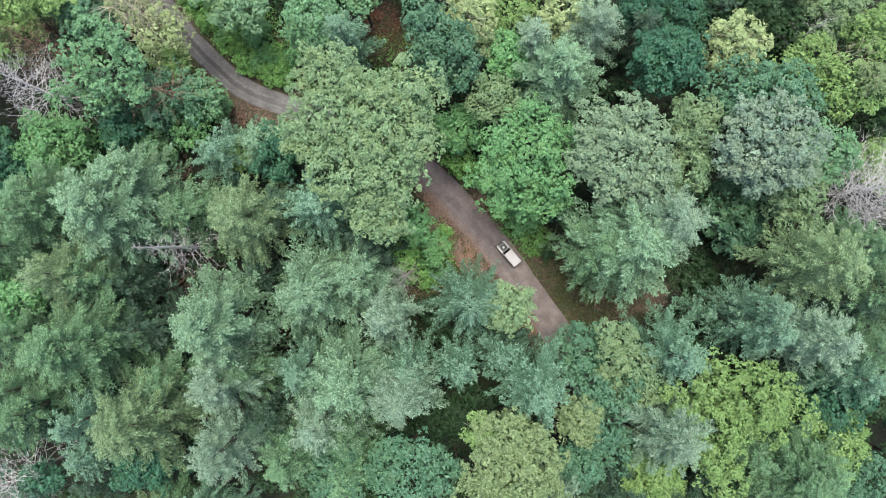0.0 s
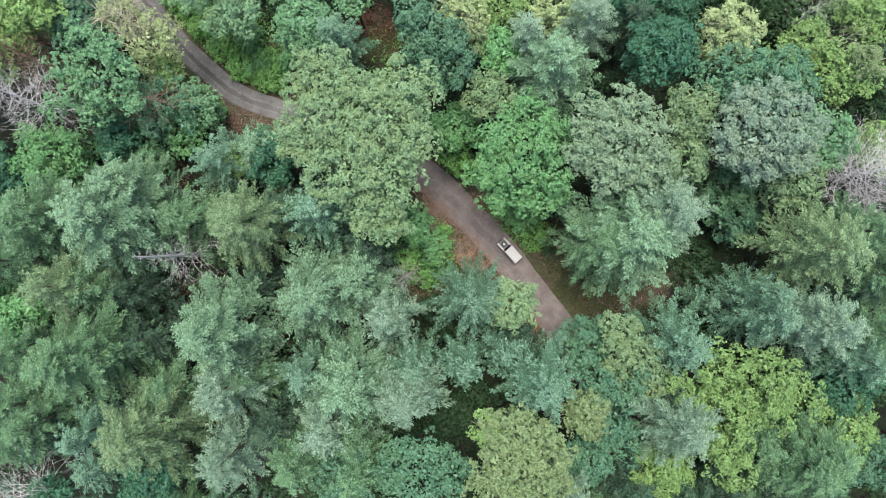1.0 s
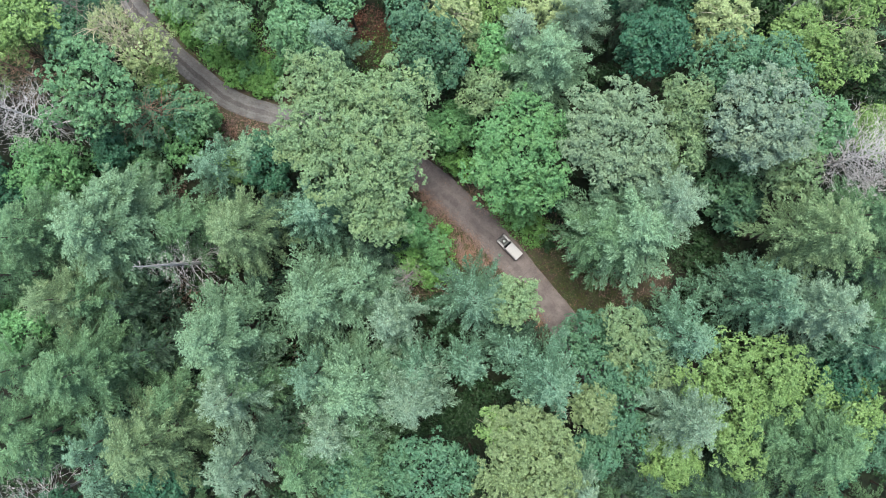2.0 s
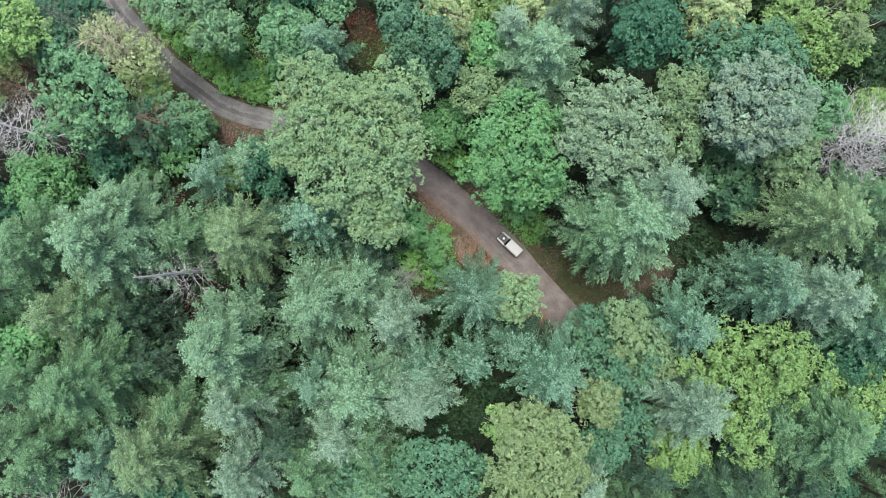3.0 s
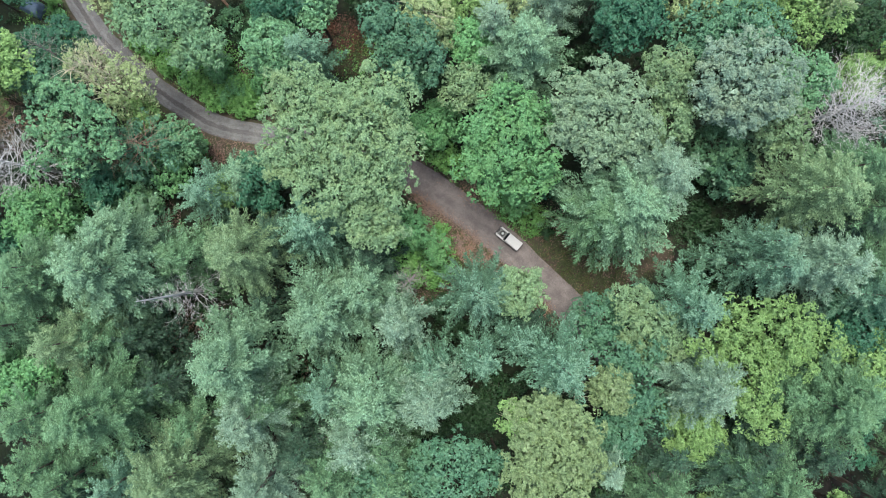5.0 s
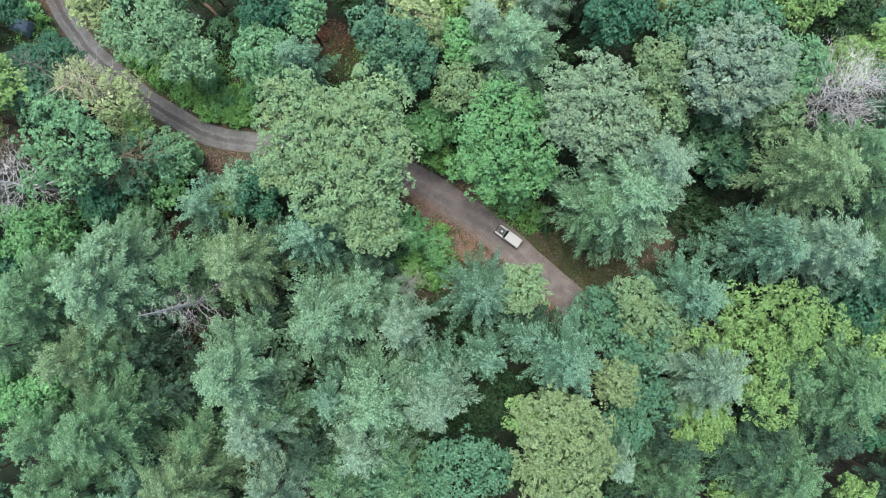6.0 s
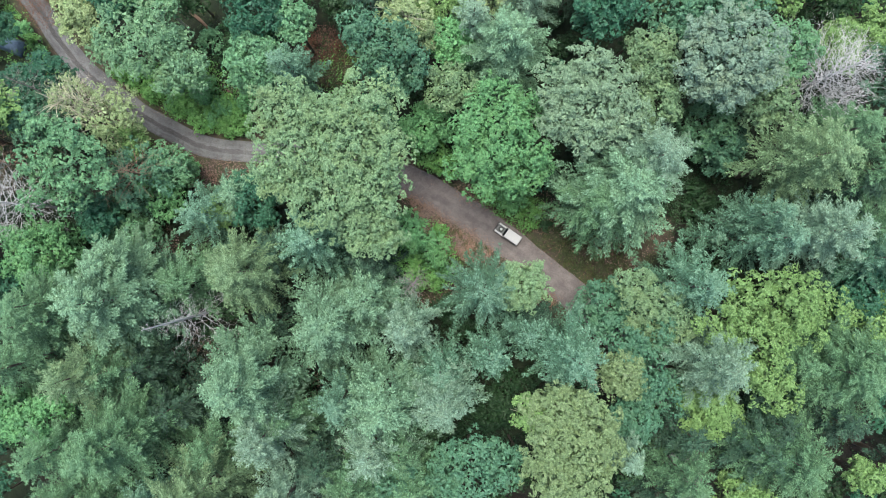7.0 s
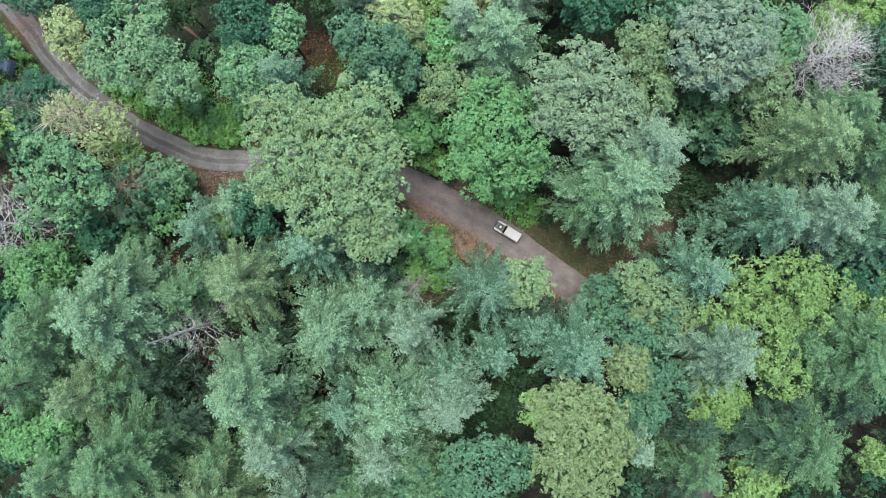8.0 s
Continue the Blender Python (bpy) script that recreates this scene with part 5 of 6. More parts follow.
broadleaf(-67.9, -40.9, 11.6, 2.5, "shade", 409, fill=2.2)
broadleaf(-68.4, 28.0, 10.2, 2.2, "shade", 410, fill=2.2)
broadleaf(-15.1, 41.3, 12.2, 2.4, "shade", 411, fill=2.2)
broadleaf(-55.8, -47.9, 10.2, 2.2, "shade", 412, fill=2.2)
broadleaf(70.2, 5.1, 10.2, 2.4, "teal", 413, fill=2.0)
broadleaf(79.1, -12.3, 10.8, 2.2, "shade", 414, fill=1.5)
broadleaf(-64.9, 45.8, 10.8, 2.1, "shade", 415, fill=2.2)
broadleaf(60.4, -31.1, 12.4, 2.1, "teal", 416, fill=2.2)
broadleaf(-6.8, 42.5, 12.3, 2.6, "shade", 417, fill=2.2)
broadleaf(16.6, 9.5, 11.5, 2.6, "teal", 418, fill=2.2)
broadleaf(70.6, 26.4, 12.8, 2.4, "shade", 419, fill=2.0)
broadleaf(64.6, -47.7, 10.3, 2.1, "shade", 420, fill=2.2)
broadleaf(71.8, -50.8, 10.6, 2.0, "teal", 421, fill=2.0)
broadleaf(78.9, -0.2, 12.0, 2.6, "shade", 422, fill=1.5)
broadleaf(75.9, 15.9, 11.1, 2.3, "teal", 423, fill=2.0)
broadleaf(-61.4, 2.3, 10.7, 2.1, "shade", 424, fill=2.2)
broadleaf(-37.1, -48.8, 10.4, 2.1, "shade", 425, fill=2.0)
broadleaf(56.6, -45.7, 12.2, 2.5, "teal", 426, fill=2.2)
broadleaf(54.2, 34.0, 10.5, 2.2, "shade", 427, fill=2.2)
broadleaf(-76.7, 34.4, 10.6, 2.1, "teal", 428, fill=1.5)
broadleaf(-68.5, 49.6, 12.2, 2.6, "shade", 429, fill=2.0)
broadleaf(82.1, 16.5, 12.9, 2.0, "teal", 430, fill=1.5)
broadleaf(63.4, -44.6, 12.7, 2.0, "teal", 431, fill=2.2)
broadleaf(23.8, -44.8, 10.6, 2.2, "shade", 432, fill=2.2)
broadleaf(-65.3, -22.6, 10.2, 2.5, "teal", 433, fill=2.2)
broadleaf(-65.9, 37.6, 11.0, 2.2, "teal", 434, fill=2.2)
broadleaf(-61.9, 16.0, 12.5, 2.4, "shade", 435, fill=2.2)
broadleaf(-33.1, -4.2, 10.2, 2.1, "shade", 436, fill=2.2)
broadleaf(46.6, -43.5, 12.6, 2.6, "shade", 437, fill=2.2)
broadleaf(71.6, -33.8, 11.4, 2.1, "shade", 438, fill=2.0)
broadleaf(60.1, 34.1, 12.3, 1.9, "teal", 439, fill=2.2)
broadleaf(-68.5, -6.1, 12.5, 2.2, "shade", 440, fill=2.2)
broadleaf(60.5, -34.6, 12.2, 2.4, "teal", 441, fill=2.2)
broadleaf(-14.9, 45.7, 12.9, 2.5, "shade", 442, fill=2.2)
broadleaf(61.1, 53.0, 11.4, 2.5, "shade", 443, fill=1.5)
broadleaf(-72.1, -20.5, 12.2, 2.5, "shade", 444, fill=2.0)
broadleaf(-11.8, -38.2, 12.7, 2.5, "teal", 445, fill=2.2)
broadleaf(-44.1, 48.5, 12.4, 2.2, "shade", 446, fill=2.0)
broadleaf(-72.8, 46.4, 12.2, 2.2, "shade", 447, fill=2.0)
broadleaf(-75.9, 41.2, 12.1, 2.0, "teal", 448, fill=2.0)
broadleaf(-32.1, -33.6, 11.1, 2.3, "shade", 449, fill=2.2)
broadleaf(-68.2, -51.1, 10.6, 2.1, "teal", 450, fill=1.5)
broadleaf(49.8, -45.2, 11.0, 2.1, "shade", 451, fill=2.2)
broadleaf(-66.6, -19.1, 11.4, 2.4, "shade", 452, fill=2.2)
broadleaf(-73.7, -16.5, 10.3, 2.3, "shade", 453, fill=2.0)
broadleaf(46.5, 22.7, 11.1, 2.2, "teal", 454, fill=2.2)
broadleaf(6.5, -34.8, 12.0, 2.3, "shade", 455, fill=2.2)
broadleaf(-62.1, -20.4, 10.2, 2.2, "shade", 456, fill=2.2)
broadleaf(35.9, 49.2, 10.9, 2.2, "teal", 457, fill=2.0)
broadleaf(64.7, -20.1, 12.4, 2.2, "shade", 458, fill=2.2)
broadleaf(61.2, 48.3, 12.7, 2.6, "teal", 459, fill=2.0)
broadleaf(20.5, 23.9, 11.8, 2.3, "teal", 460, fill=2.2)
broadleaf(-59.4, 24.5, 10.3, 2.3, "shade", 461, fill=2.2)
broadleaf(78.1, 28.5, 12.7, 2.6, "shade", 462, fill=1.5)
broadleaf(2.9, -37.2, 12.3, 2.4, "shade", 463, fill=2.2)
broadleaf(-72.1, -26.5, 11.1, 1.9, "teal", 464, fill=2.0)
broadleaf(-80.2, 16.3, 11.0, 2.5, "shade", 465, fill=1.5)
broadleaf(32.0, 40.6, 12.4, 2.4, "shade", 466, fill=2.2)
broadleaf(74.0, 19.5, 12.3, 2.3, "shade", 467, fill=2.0)
broadleaf(17.3, -37.2, 12.2, 2.1, "shade", 468, fill=2.2)
broadleaf(-15.7, -38.0, 11.6, 2.3, "shade", 469, fill=2.2)
broadleaf(-76.7, -44.3, 12.2, 2.2, "shade", 470, fill=1.5)
broadleaf(28.0, 34.9, 12.6, 2.0, "shade", 471, fill=2.2)
broadleaf(68.0, 8.3, 11.0, 2.4, "shade", 472, fill=2.2)
broadleaf(-42.6, -48.5, 11.6, 2.1, "shade", 473, fill=2.0)
broadleaf(50.5, 50.0, 11.7, 2.5, "shade", 474, fill=2.0)
broadleaf(23.7, -48.4, 12.7, 2.2, "shade", 475, fill=2.0)
broadleaf(27.8, 16.5, 11.6, 2.5, "shade", 476, fill=2.2)
broadleaf(39.6, -9.3, 12.4, 2.2, "shade", 477, fill=2.2)
broadleaf(9.1, -45.0, 10.4, 2.3, "shade", 478, fill=2.2)
broadleaf(-18.5, 22.8, 11.7, 2.1, "shade", 479, fill=2.2)
broadleaf(75.9, -19.4, 12.7, 2.1, "shade", 480, fill=2.0)
broadleaf(68.5, -29.7, 11.8, 2.3, "shade", 481, fill=2.2)
broadleaf(71.7, 38.8, 10.9, 1.9, "teal", 482, fill=2.0)
broadleaf(67.9, -47.4, 11.3, 2.3, "teal", 483, fill=2.2)
broadleaf(82.6, -30.9, 13.0, 2.5, "shade", 484, fill=1.5)
broadleaf(-66.4, -54.9, 10.9, 2.3, "shade", 485, fill=1.5)
broadleaf(-39.5, 48.3, 12.1, 2.0, "teal", 486, fill=2.0)
broadleaf(21.9, -37.5, 10.6, 2.5, "shade", 487, fill=2.2)
broadleaf(32.9, -48.4, 12.3, 2.2, "shade", 488, fill=2.0)
broadleaf(-10.3, 41.9, 10.6, 2.0, "shade", 489, fill=2.2)
broadleaf(-19.8, 41.3, 12.4, 2.1, "shade", 490, fill=2.2)
broadleaf(-36.4, -7.7, 10.4, 2.4, "shade", 491, fill=2.2)
broadleaf(-79.8, 40.7, 11.6, 2.0, "teal", 492, fill=1.5)
broadleaf(-76.5, -5.1, 13.0, 2.2, "shade", 493, fill=1.5)
broadleaf(79.0, -40.4, 12.6, 2.4, "shade", 494, fill=1.5)
broadleaf(-69.8, -24.0, 12.1, 2.1, "teal", 495, fill=2.2)
broadleaf(-65.9, -2.3, 11.9, 2.3, "shade", 496, fill=2.2)
broadleaf(-31.9, -40.6, 11.9, 2.0, "shade", 497, fill=2.2)
broadleaf(74.2, 27.2, 11.5, 2.5, "shade", 498, fill=2.0)
broadleaf(63.4, -29.6, 10.5, 2.4, "teal", 499, fill=2.2)
broadleaf(71.7, -15.9, 10.3, 2.5, "teal", 500, fill=2.0)
broadleaf(18.3, -48.9, 12.7, 2.4, "shade", 501, fill=2.0)
broadleaf(-61.8, -41.5, 10.6, 1.9, "teal", 502, fill=2.2)
broadleaf(-33.6, -45.1, 10.9, 2.1, "teal", 503, fill=2.2)
broadleaf(-77.2, -12.5, 10.5, 2.1, "shade", 504, fill=1.5)
broadleaf(75.3, -15.2, 12.4, 2.3, "shade", 505, fill=2.0)
broadleaf(-55.2, 15.9, 10.8, 2.2, "shade", 506, fill=2.2)
broadleaf(20.7, 42.7, 12.6, 2.2, "shade", 507, fill=2.2)
broadleaf(63.4, 30.8, 11.0, 2.4, "shade", 508, fill=2.2)
broadleaf(42.9, 35.1, 12.0, 2.3, "shade", 509, fill=2.2)
broadleaf(52.9, 15.6, 11.7, 2.6, "shade", 510, fill=2.2)
broadleaf(-28.2, 49.6, 11.7, 2.2, "shade", 511, fill=2.0)
broadleaf(-5.2, 20.2, 12.0, 2.3, "teal", 512, fill=2.2)
broadleaf(-61.3, 33.4, 10.7, 2.4, "shade", 513, fill=2.2)
broadleaf(71.8, 10.4, 11.6, 2.1, "shade", 514, fill=2.0)
broadleaf(23.7, 22.8, 10.3, 2.1, "shade", 515, fill=2.2)
broadleaf(-66.2, 42.6, 11.4, 2.3, "shade", 516, fill=2.2)
broadleaf(67.3, -50.9, 12.5, 2.2, "shade", 517, fill=2.0)
broadleaf(-77.0, 12.7, 10.7, 2.4, "shade", 518, fill=1.5)
broadleaf(-36.3, 49.2, 10.9, 2.5, "shade", 519, fill=2.0)
broadleaf(-59.2, -36.4, 10.5, 2.6, "teal", 520, fill=2.2)
broadleaf(0.4, 24.6, 11.1, 2.3, "shade", 521, fill=2.2)
broadleaf(50.6, -42.0, 12.3, 2.4, "shade", 522, fill=2.2)
broadleaf(-15.0, -48.4, 10.6, 2.5, "shade", 523, fill=2.0)
broadleaf(16.3, -34.1, 10.4, 2.4, "shade", 524, fill=2.2)
broadleaf(-76.9, -1.4, 11.2, 2.4, "teal", 525, fill=1.5)
broadleaf(72.0, -38.2, 12.2, 2.1, "teal", 526, fill=2.0)
broadleaf(-12.1, 23.5, 10.3, 1.9, "shade", 527, fill=2.2)
broadleaf(-1.1, 41.0, 12.5, 2.1, "shade", 528, fill=2.2)
broadleaf(-58.3, -41.9, 11.0, 2.1, "shade", 529, fill=2.2)
broadleaf(-79.1, -8.2, 10.2, 2.0, "teal", 530, fill=1.5)
broadleaf(57.0, -31.0, 10.3, 2.2, "teal", 531, fill=2.2)
broadleaf(-47.6, -47.4, 12.2, 2.4, "shade", 532, fill=2.2)
# ---- undergrowth and fallen leaves ----
low = {"shade": [], "fern": [], "herb": [], "litter": [], "rust": []}
low_rng = np.random.default_rng(77)


def bushes(x, y, r, n, key, top=1.2, leaf=0.28, count=14, clear=2.7, size=1.0):
    """n leafy tufts of undergrowth about (x, y), kept off the track."""
    got = []
    for _ in range(n):
        a, d = low_rng.uniform(0, 6.28), r * math.sqrt(low_rng.random())
        px, py = x + math.cos(a) * d, y + math.sin(a) * d
        if track_distance(px, py) > clear and not (key == "shade" and openness(px, py) > 0.35):
            got.append((px, py, 0.25 + top * low_rng.random() ** 1.6))
    if got:
        c = np.array(got)
        low[key].append(clump_leaves(low_rng, c, np.tile([0, 0, 1.0], (len(c), 1)), low_rng.uniform(0.45, 1.0, len(c)) * size, count, leaf))


def fallen(x, y, r, n, key="litter", leaf=0.22, clear=1.9):
    """n flat fallen leaves about (x, y)."""
    a, d = low_rng.uniform(0, 6.28, n), r * np.sqrt(low_rng.random(n))
    p = np.stack([x + np.cos(a) * d, y + np.sin(a) * d, np.full(n, 0.1)], 1)
    dist = np.array([track_distance(u, v) for u, v, _ in p])
    keep = dist > clear + low_rng.normal(0, 0.35, n)
    p[:, 2] = 0.06 + np.clip((dist - 4.0) / 6, 0, 1) * 0.6 + low_rng.uniform(0, 0.05, n)
    p = p[keep]
    m = len(p)
    ln = leaf * low_rng.uniform(0.6, 1.4, m)
    low[key].append(leaves(low_rng, p, np.tile([0, 0, 1.0], (m, 1)) + low_rng.normal(0, 0.3, (m, 3)), low_rng.normal(0, 1, (m, 3)) * np.array([1, 1, 0.15]), ln, ln * 0.75, True))


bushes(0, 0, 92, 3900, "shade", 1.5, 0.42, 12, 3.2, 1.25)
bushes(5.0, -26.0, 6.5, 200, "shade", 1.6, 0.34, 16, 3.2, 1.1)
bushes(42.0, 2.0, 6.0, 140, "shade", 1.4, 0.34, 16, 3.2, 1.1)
bushes(-35.3, 26.8, 6.4, 430, "fern", size=1.3)
bushes(-41.8, 30.4, 4.6, 200, "fern", size=1.2)
bushes(-30.7, 24.9, 4.1, 160, "fern", size=1.2)
bushes(-45.4, 34.1, 4.1, 140, "fern", size=1.2)
bushes(-32.6, 30.4, 5.5, 220, "fern", size=1.3)
bushes(-39.9, 33.2, 4.6, 120, "fern", size=1.2)
bushes(-64.6, 49.0, 4.0, 120, "fern", size=1.1)
bushes(-66.0, 53.0, 3.6, 80, "shade", size=1.1)
bushes(-2.2, 1.0, 4.1, 90, "fern")
bushes(-3.6, -3.6, 3.7, 50, "shade")
bushes(-1.3, -9.1, 4.6, 60, "shade")
bushes(13.4, 4.7, 4.1, 190, "fern")
bushes(17.6, 0.8, 3.4, 120, "herb", top=0.4, leaf=0.17, count=22, size=0.8)
bushes(23.6, -5.4, 5.4, 420, "herb", top=0.25, leaf=0.16, count=22, size=0.7)
bushes(30.0, -4.6, 4.2, 220, "herb", top=0.25, leaf=0.16, count=22, size=0.7)
bushes(2.0, -1.5, 5.0, 130, "herb", top=0.3, leaf=0.16, count=22, size=0.7)
bushes(-3.0, -6.0, 4.0, 110, "herb", top=0.3, leaf=0.16, count=22, size=0.7)
bushes(-13.5, 33.0, 4.5, 120, "herb", top=0.4, leaf=0.17, count=22, size=0.8)
bushes(-12.4, 28.6, 3.6, 110, "herb", top=0.4, leaf=0.17, count=22, size=0.8)
bushes(1.5, 16.6, 4.1, 150, "fern")
bushes(-1.7, -2.7, 4.1, 110, "fern", top=0.6)
bushes(7.0, 6.5, 2.3, 40, "fern")
bushes(-39.9, 18.5, 3.7, 60, "fern")
bushes(-33.5, 28.6, 5.5, 90, "shade")
bushes(-16.9, 32.3, 3.7, 30, "shade")
bushes(-49.1, 12.0, 5.5, 120, "shade", top=2)
bushes(-53.7, 10.2, 4.6, 80, "shade", top=2)
bushes(-62.4, 41.7, 3.7, 60, "fern")
bushes(-52.3, 50.0, 3.7, 50, "fern")
bushes(-13.2, 29.5, 3.7, 40, "fern")
bushes(41.0, 0.1, 5.5, 60, "shade")
fallen(1.5, 3.8, 5.1, 7980, "litter", leaf=0.17)
fallen(-1.3, 8.4, 2.8, 3420, "litter", leaf=0.17)
fallen(5.2, 0.1, 3.2, 4180, "litter", leaf=0.17)
fallen(16.6, 3.8, 3.7, 400, "litter", leaf=0.17)
fallen(15.3, -9.1, 3.2, 1710, "litter", leaf=0.17)
fallen(10.7, -4.5, 2.8, 950, "litter", leaf=0.17)
fallen(19.9, 0.1, 3.7, 500, "litter", leaf=0.17)
fallen(-37.2, 17.6, 2.8, 1330, "litter", leaf=0.17)
fallen(-30.3, 29.1, 3.2, 950, "litter", leaf=0.17)
fallen(-2.2, -6.3, 4.6, 1140, "litter", leaf=0.17)
fallen(33.7, -2.2, 3.7, 500, "litter", leaf=0.17)
fallen(25.4, -6.3, 4.6, 250, "litter", leaf=0.17)
fallen(-45.4, 7.4, 3.7, 1330, "litter", leaf=0.17)
fallen(7.0, 8.8, 3.7, 950, "litter", clear=1.7, leaf=0.17)
fallen(31.8, -30.3, 4.6, 950, "litter", leaf=0.17)
fallen(23.5, -4.5, 3.7, 220, "litter", clear=1.5, leaf=0.17)
fallen(29.1, -4.5, 3.7, 380, "litter", leaf=0.17)
fallen(-3.6, 10.2, 2.3, 950, "litter", clear=1.8, leaf=0.17)
fallen(8.8, 3.8, 10.1, 950, "litter", clear=1.4, leaf=0.14)
fallen(-14.6, 35.8, 3.2, 900, "rust", leaf=0.22)
bushes(-13.8, 35.6, 3.0, 80, "rust", top=1.4, leaf=0.24)
bushes(-11.9, 32.7, 1.8, 16, "rust", top=1.0, leaf=0.24)
fallen(-13.2, 31.4, 2.8, 260, "rust", leaf=0.17)
bushes(-12.6, 31.2, 3.4, 130, "herb", top=0.6, leaf=0.2, count=18, size=0.9)
bushes(-12.0, 32.6, 3.6, 60, "fern", top=0.8, leaf=0.22, size=0.9)
fallen(-29.0, 28.6, 2.6, 900, "litter", leaf=0.17)
fallen(-58.4, 48.3, 3.1, 1050, "rust", clear=0.0, leaf=0.17)
fallen(-59.7, 50.6, 2.8, 450, "rust", clear=0.0, leaf=0.17)
bushes(-32.6, 40.5, 3.4, 60, "herb", top=0.5, leaf=0.18, count=20)
fallen(-44.5, -10.9, 5.5, 950, "litter", leaf=0.17)
fallen(-26.1, -18.3, 3.7, 760, "litter", leaf=0.17)
fallen(-28.0, -23.8, 3.7, 760, "litter", leaf=0.17)
fallen(-73.9, 25.8, 5.5, 900, "rust", leaf=0.17)
fallen(-32.6, 18.9, 3.7, 1140, "litter", leaf=0.17)
fallen(-39.9, 22.2, 2.8, 570, "litter", leaf=0.17)
fallen(-50.0, 28.6, 3.7, 570, "litter", leaf=0.17)
bushes(-33.5, 18.5, 3.7, 50, "shade", top=0.5)
bushes(-47.3, 24.9, 3.7, 60, "fern", top=0.7)

# leaves and low herbs spilling over the edges of the lower stretch
for px, py in TRACK[::2]:
    if -6 < px < 33 and py > -28:
        fallen(px, py, 3.7, 130, "litter", leaf=0.15, clear=2.15)
        bushes(px, py, 4.2, 14, "herb", top=0.2, leaf=0.15, count=16, clear=2.5, size=0.6)
    elif -62 < px < -24:
        fallen(px, py, 3.0, 40, "litter", leaf=0.15, clear=1.7)
        bushes(px, py, 3.4, 8, "herb", top=0.2, leaf=0.15, count=16, clear=1.9, size=0.5)

for key, name, label in (("shade", "undergrowth", "ferns and low brush on the forest floor, coloured dark for shade"),
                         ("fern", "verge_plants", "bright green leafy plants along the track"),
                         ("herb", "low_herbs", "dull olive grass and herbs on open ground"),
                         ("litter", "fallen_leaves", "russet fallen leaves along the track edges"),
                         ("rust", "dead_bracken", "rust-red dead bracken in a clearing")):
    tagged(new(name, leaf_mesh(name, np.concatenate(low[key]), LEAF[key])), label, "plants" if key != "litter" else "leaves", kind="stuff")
# ---- the off-road car on the track ----
def box(bm, x0, x1, y0, y1, z0, z1, top=(1, 1), bevel=0.03):
    """A bevelled box whose top may be narrower: top = (ratio in x, ratio in y)."""
    cx, cy = (x0 + x1) / 2, (y0 + y1) / 2
    v = []
    for z, kx, ky in ((z0, 1, 1), (z1, *top)):
        for x, y in ((x0, y0), (x1, y0), (x1, y1), (x0, y1)):
            v.append(bm.verts.new((cx + (x - cx) * kx, cy + (y - cy) * ky, z)))
    fs = [bm.faces.new(q) for q in ((v[3], v[2], v[1], v[0]), (v[4], v[5], v[6], v[7]), (v[0], v[1], v[5], v[4]), (v[1], v[2], v[6], v[5]), (v[2], v[3], v[7], v[6]), (v[3], v[0], v[4], v[7]))]
    if bevel:
        bmesh.ops.bevel(bm, geom=list({e for f in fs for e in f.edges}), offset=bevel, segments=2, affect='EDGES', profile=0.6)


def boxed(*args, **kw):
    bm = bmesh.new()
    box(bm, *args, **kw)
    return bm


def ring_of(outer, inner, width, sides=28):
    """A rounded tyre ring about the y axis."""
    bm = bmesh.new()
    prof = [(inner, -width * 0.42), (outer * 0.93, -width * 0.5), (outer, -width * 0.36), (outer, width * 0.36), (outer * 0.93, width * 0.5), (inner, width * 0.42)]
    rows = []
    for i in range(sides):
        a = 2 * math.pi * i / sides
        rows.append([bm.verts.new((math.cos(a) * r, y, math.sin(a) * r)) for r, y in prof])
    for i in range(sides):
        p, q = rows[i], rows[(i + 1) % sides]
        for k in range(len(prof)):
            j = (k + 1) % len(prof)
            bm.faces.new((p[k], q[k], q[j], p[j]))
    bmesh.ops.recalc_face_normals(bm, faces=bm.faces)
    return bm


def rim_of(radius, width):
    bm = bmesh.new()
    bmesh.ops.create_cone(bm, cap_ends=True, segments=20, radius1=radius, radius2=radius, depth=width)
    face = max(bm.faces, key=lambda f: f.calc_center_median().z)
    got = bmesh.ops.inset_region(bm, faces=[face], thickness=radius * 0.25, depth=-width * 0.25)
    got = bmesh.ops.inset_region(bm, faces=[face], thickness=radius * 0.3, depth=width * 0.15)
    bmesh.ops.rotate(bm, verts=bm.verts, matrix=Matrix.Rotation(math.radians(90), 3, 'X'))
    return bm


def wheel(parent, name, x, y, z, turn=None, hub=GREY_METAL):
    m = Matrix.Translation((x, y, z)) @ (turn or Matrix.Identity(4))
    bm = ring_of(0.40, 0.22, 0.24)
    w = bm_part(name, bm, RUBBER, parent, "black rubber tyre", m)
    bm_part("rim", rim_of(0.235, 0.19), hub, w, "grey steel rim")
    return w


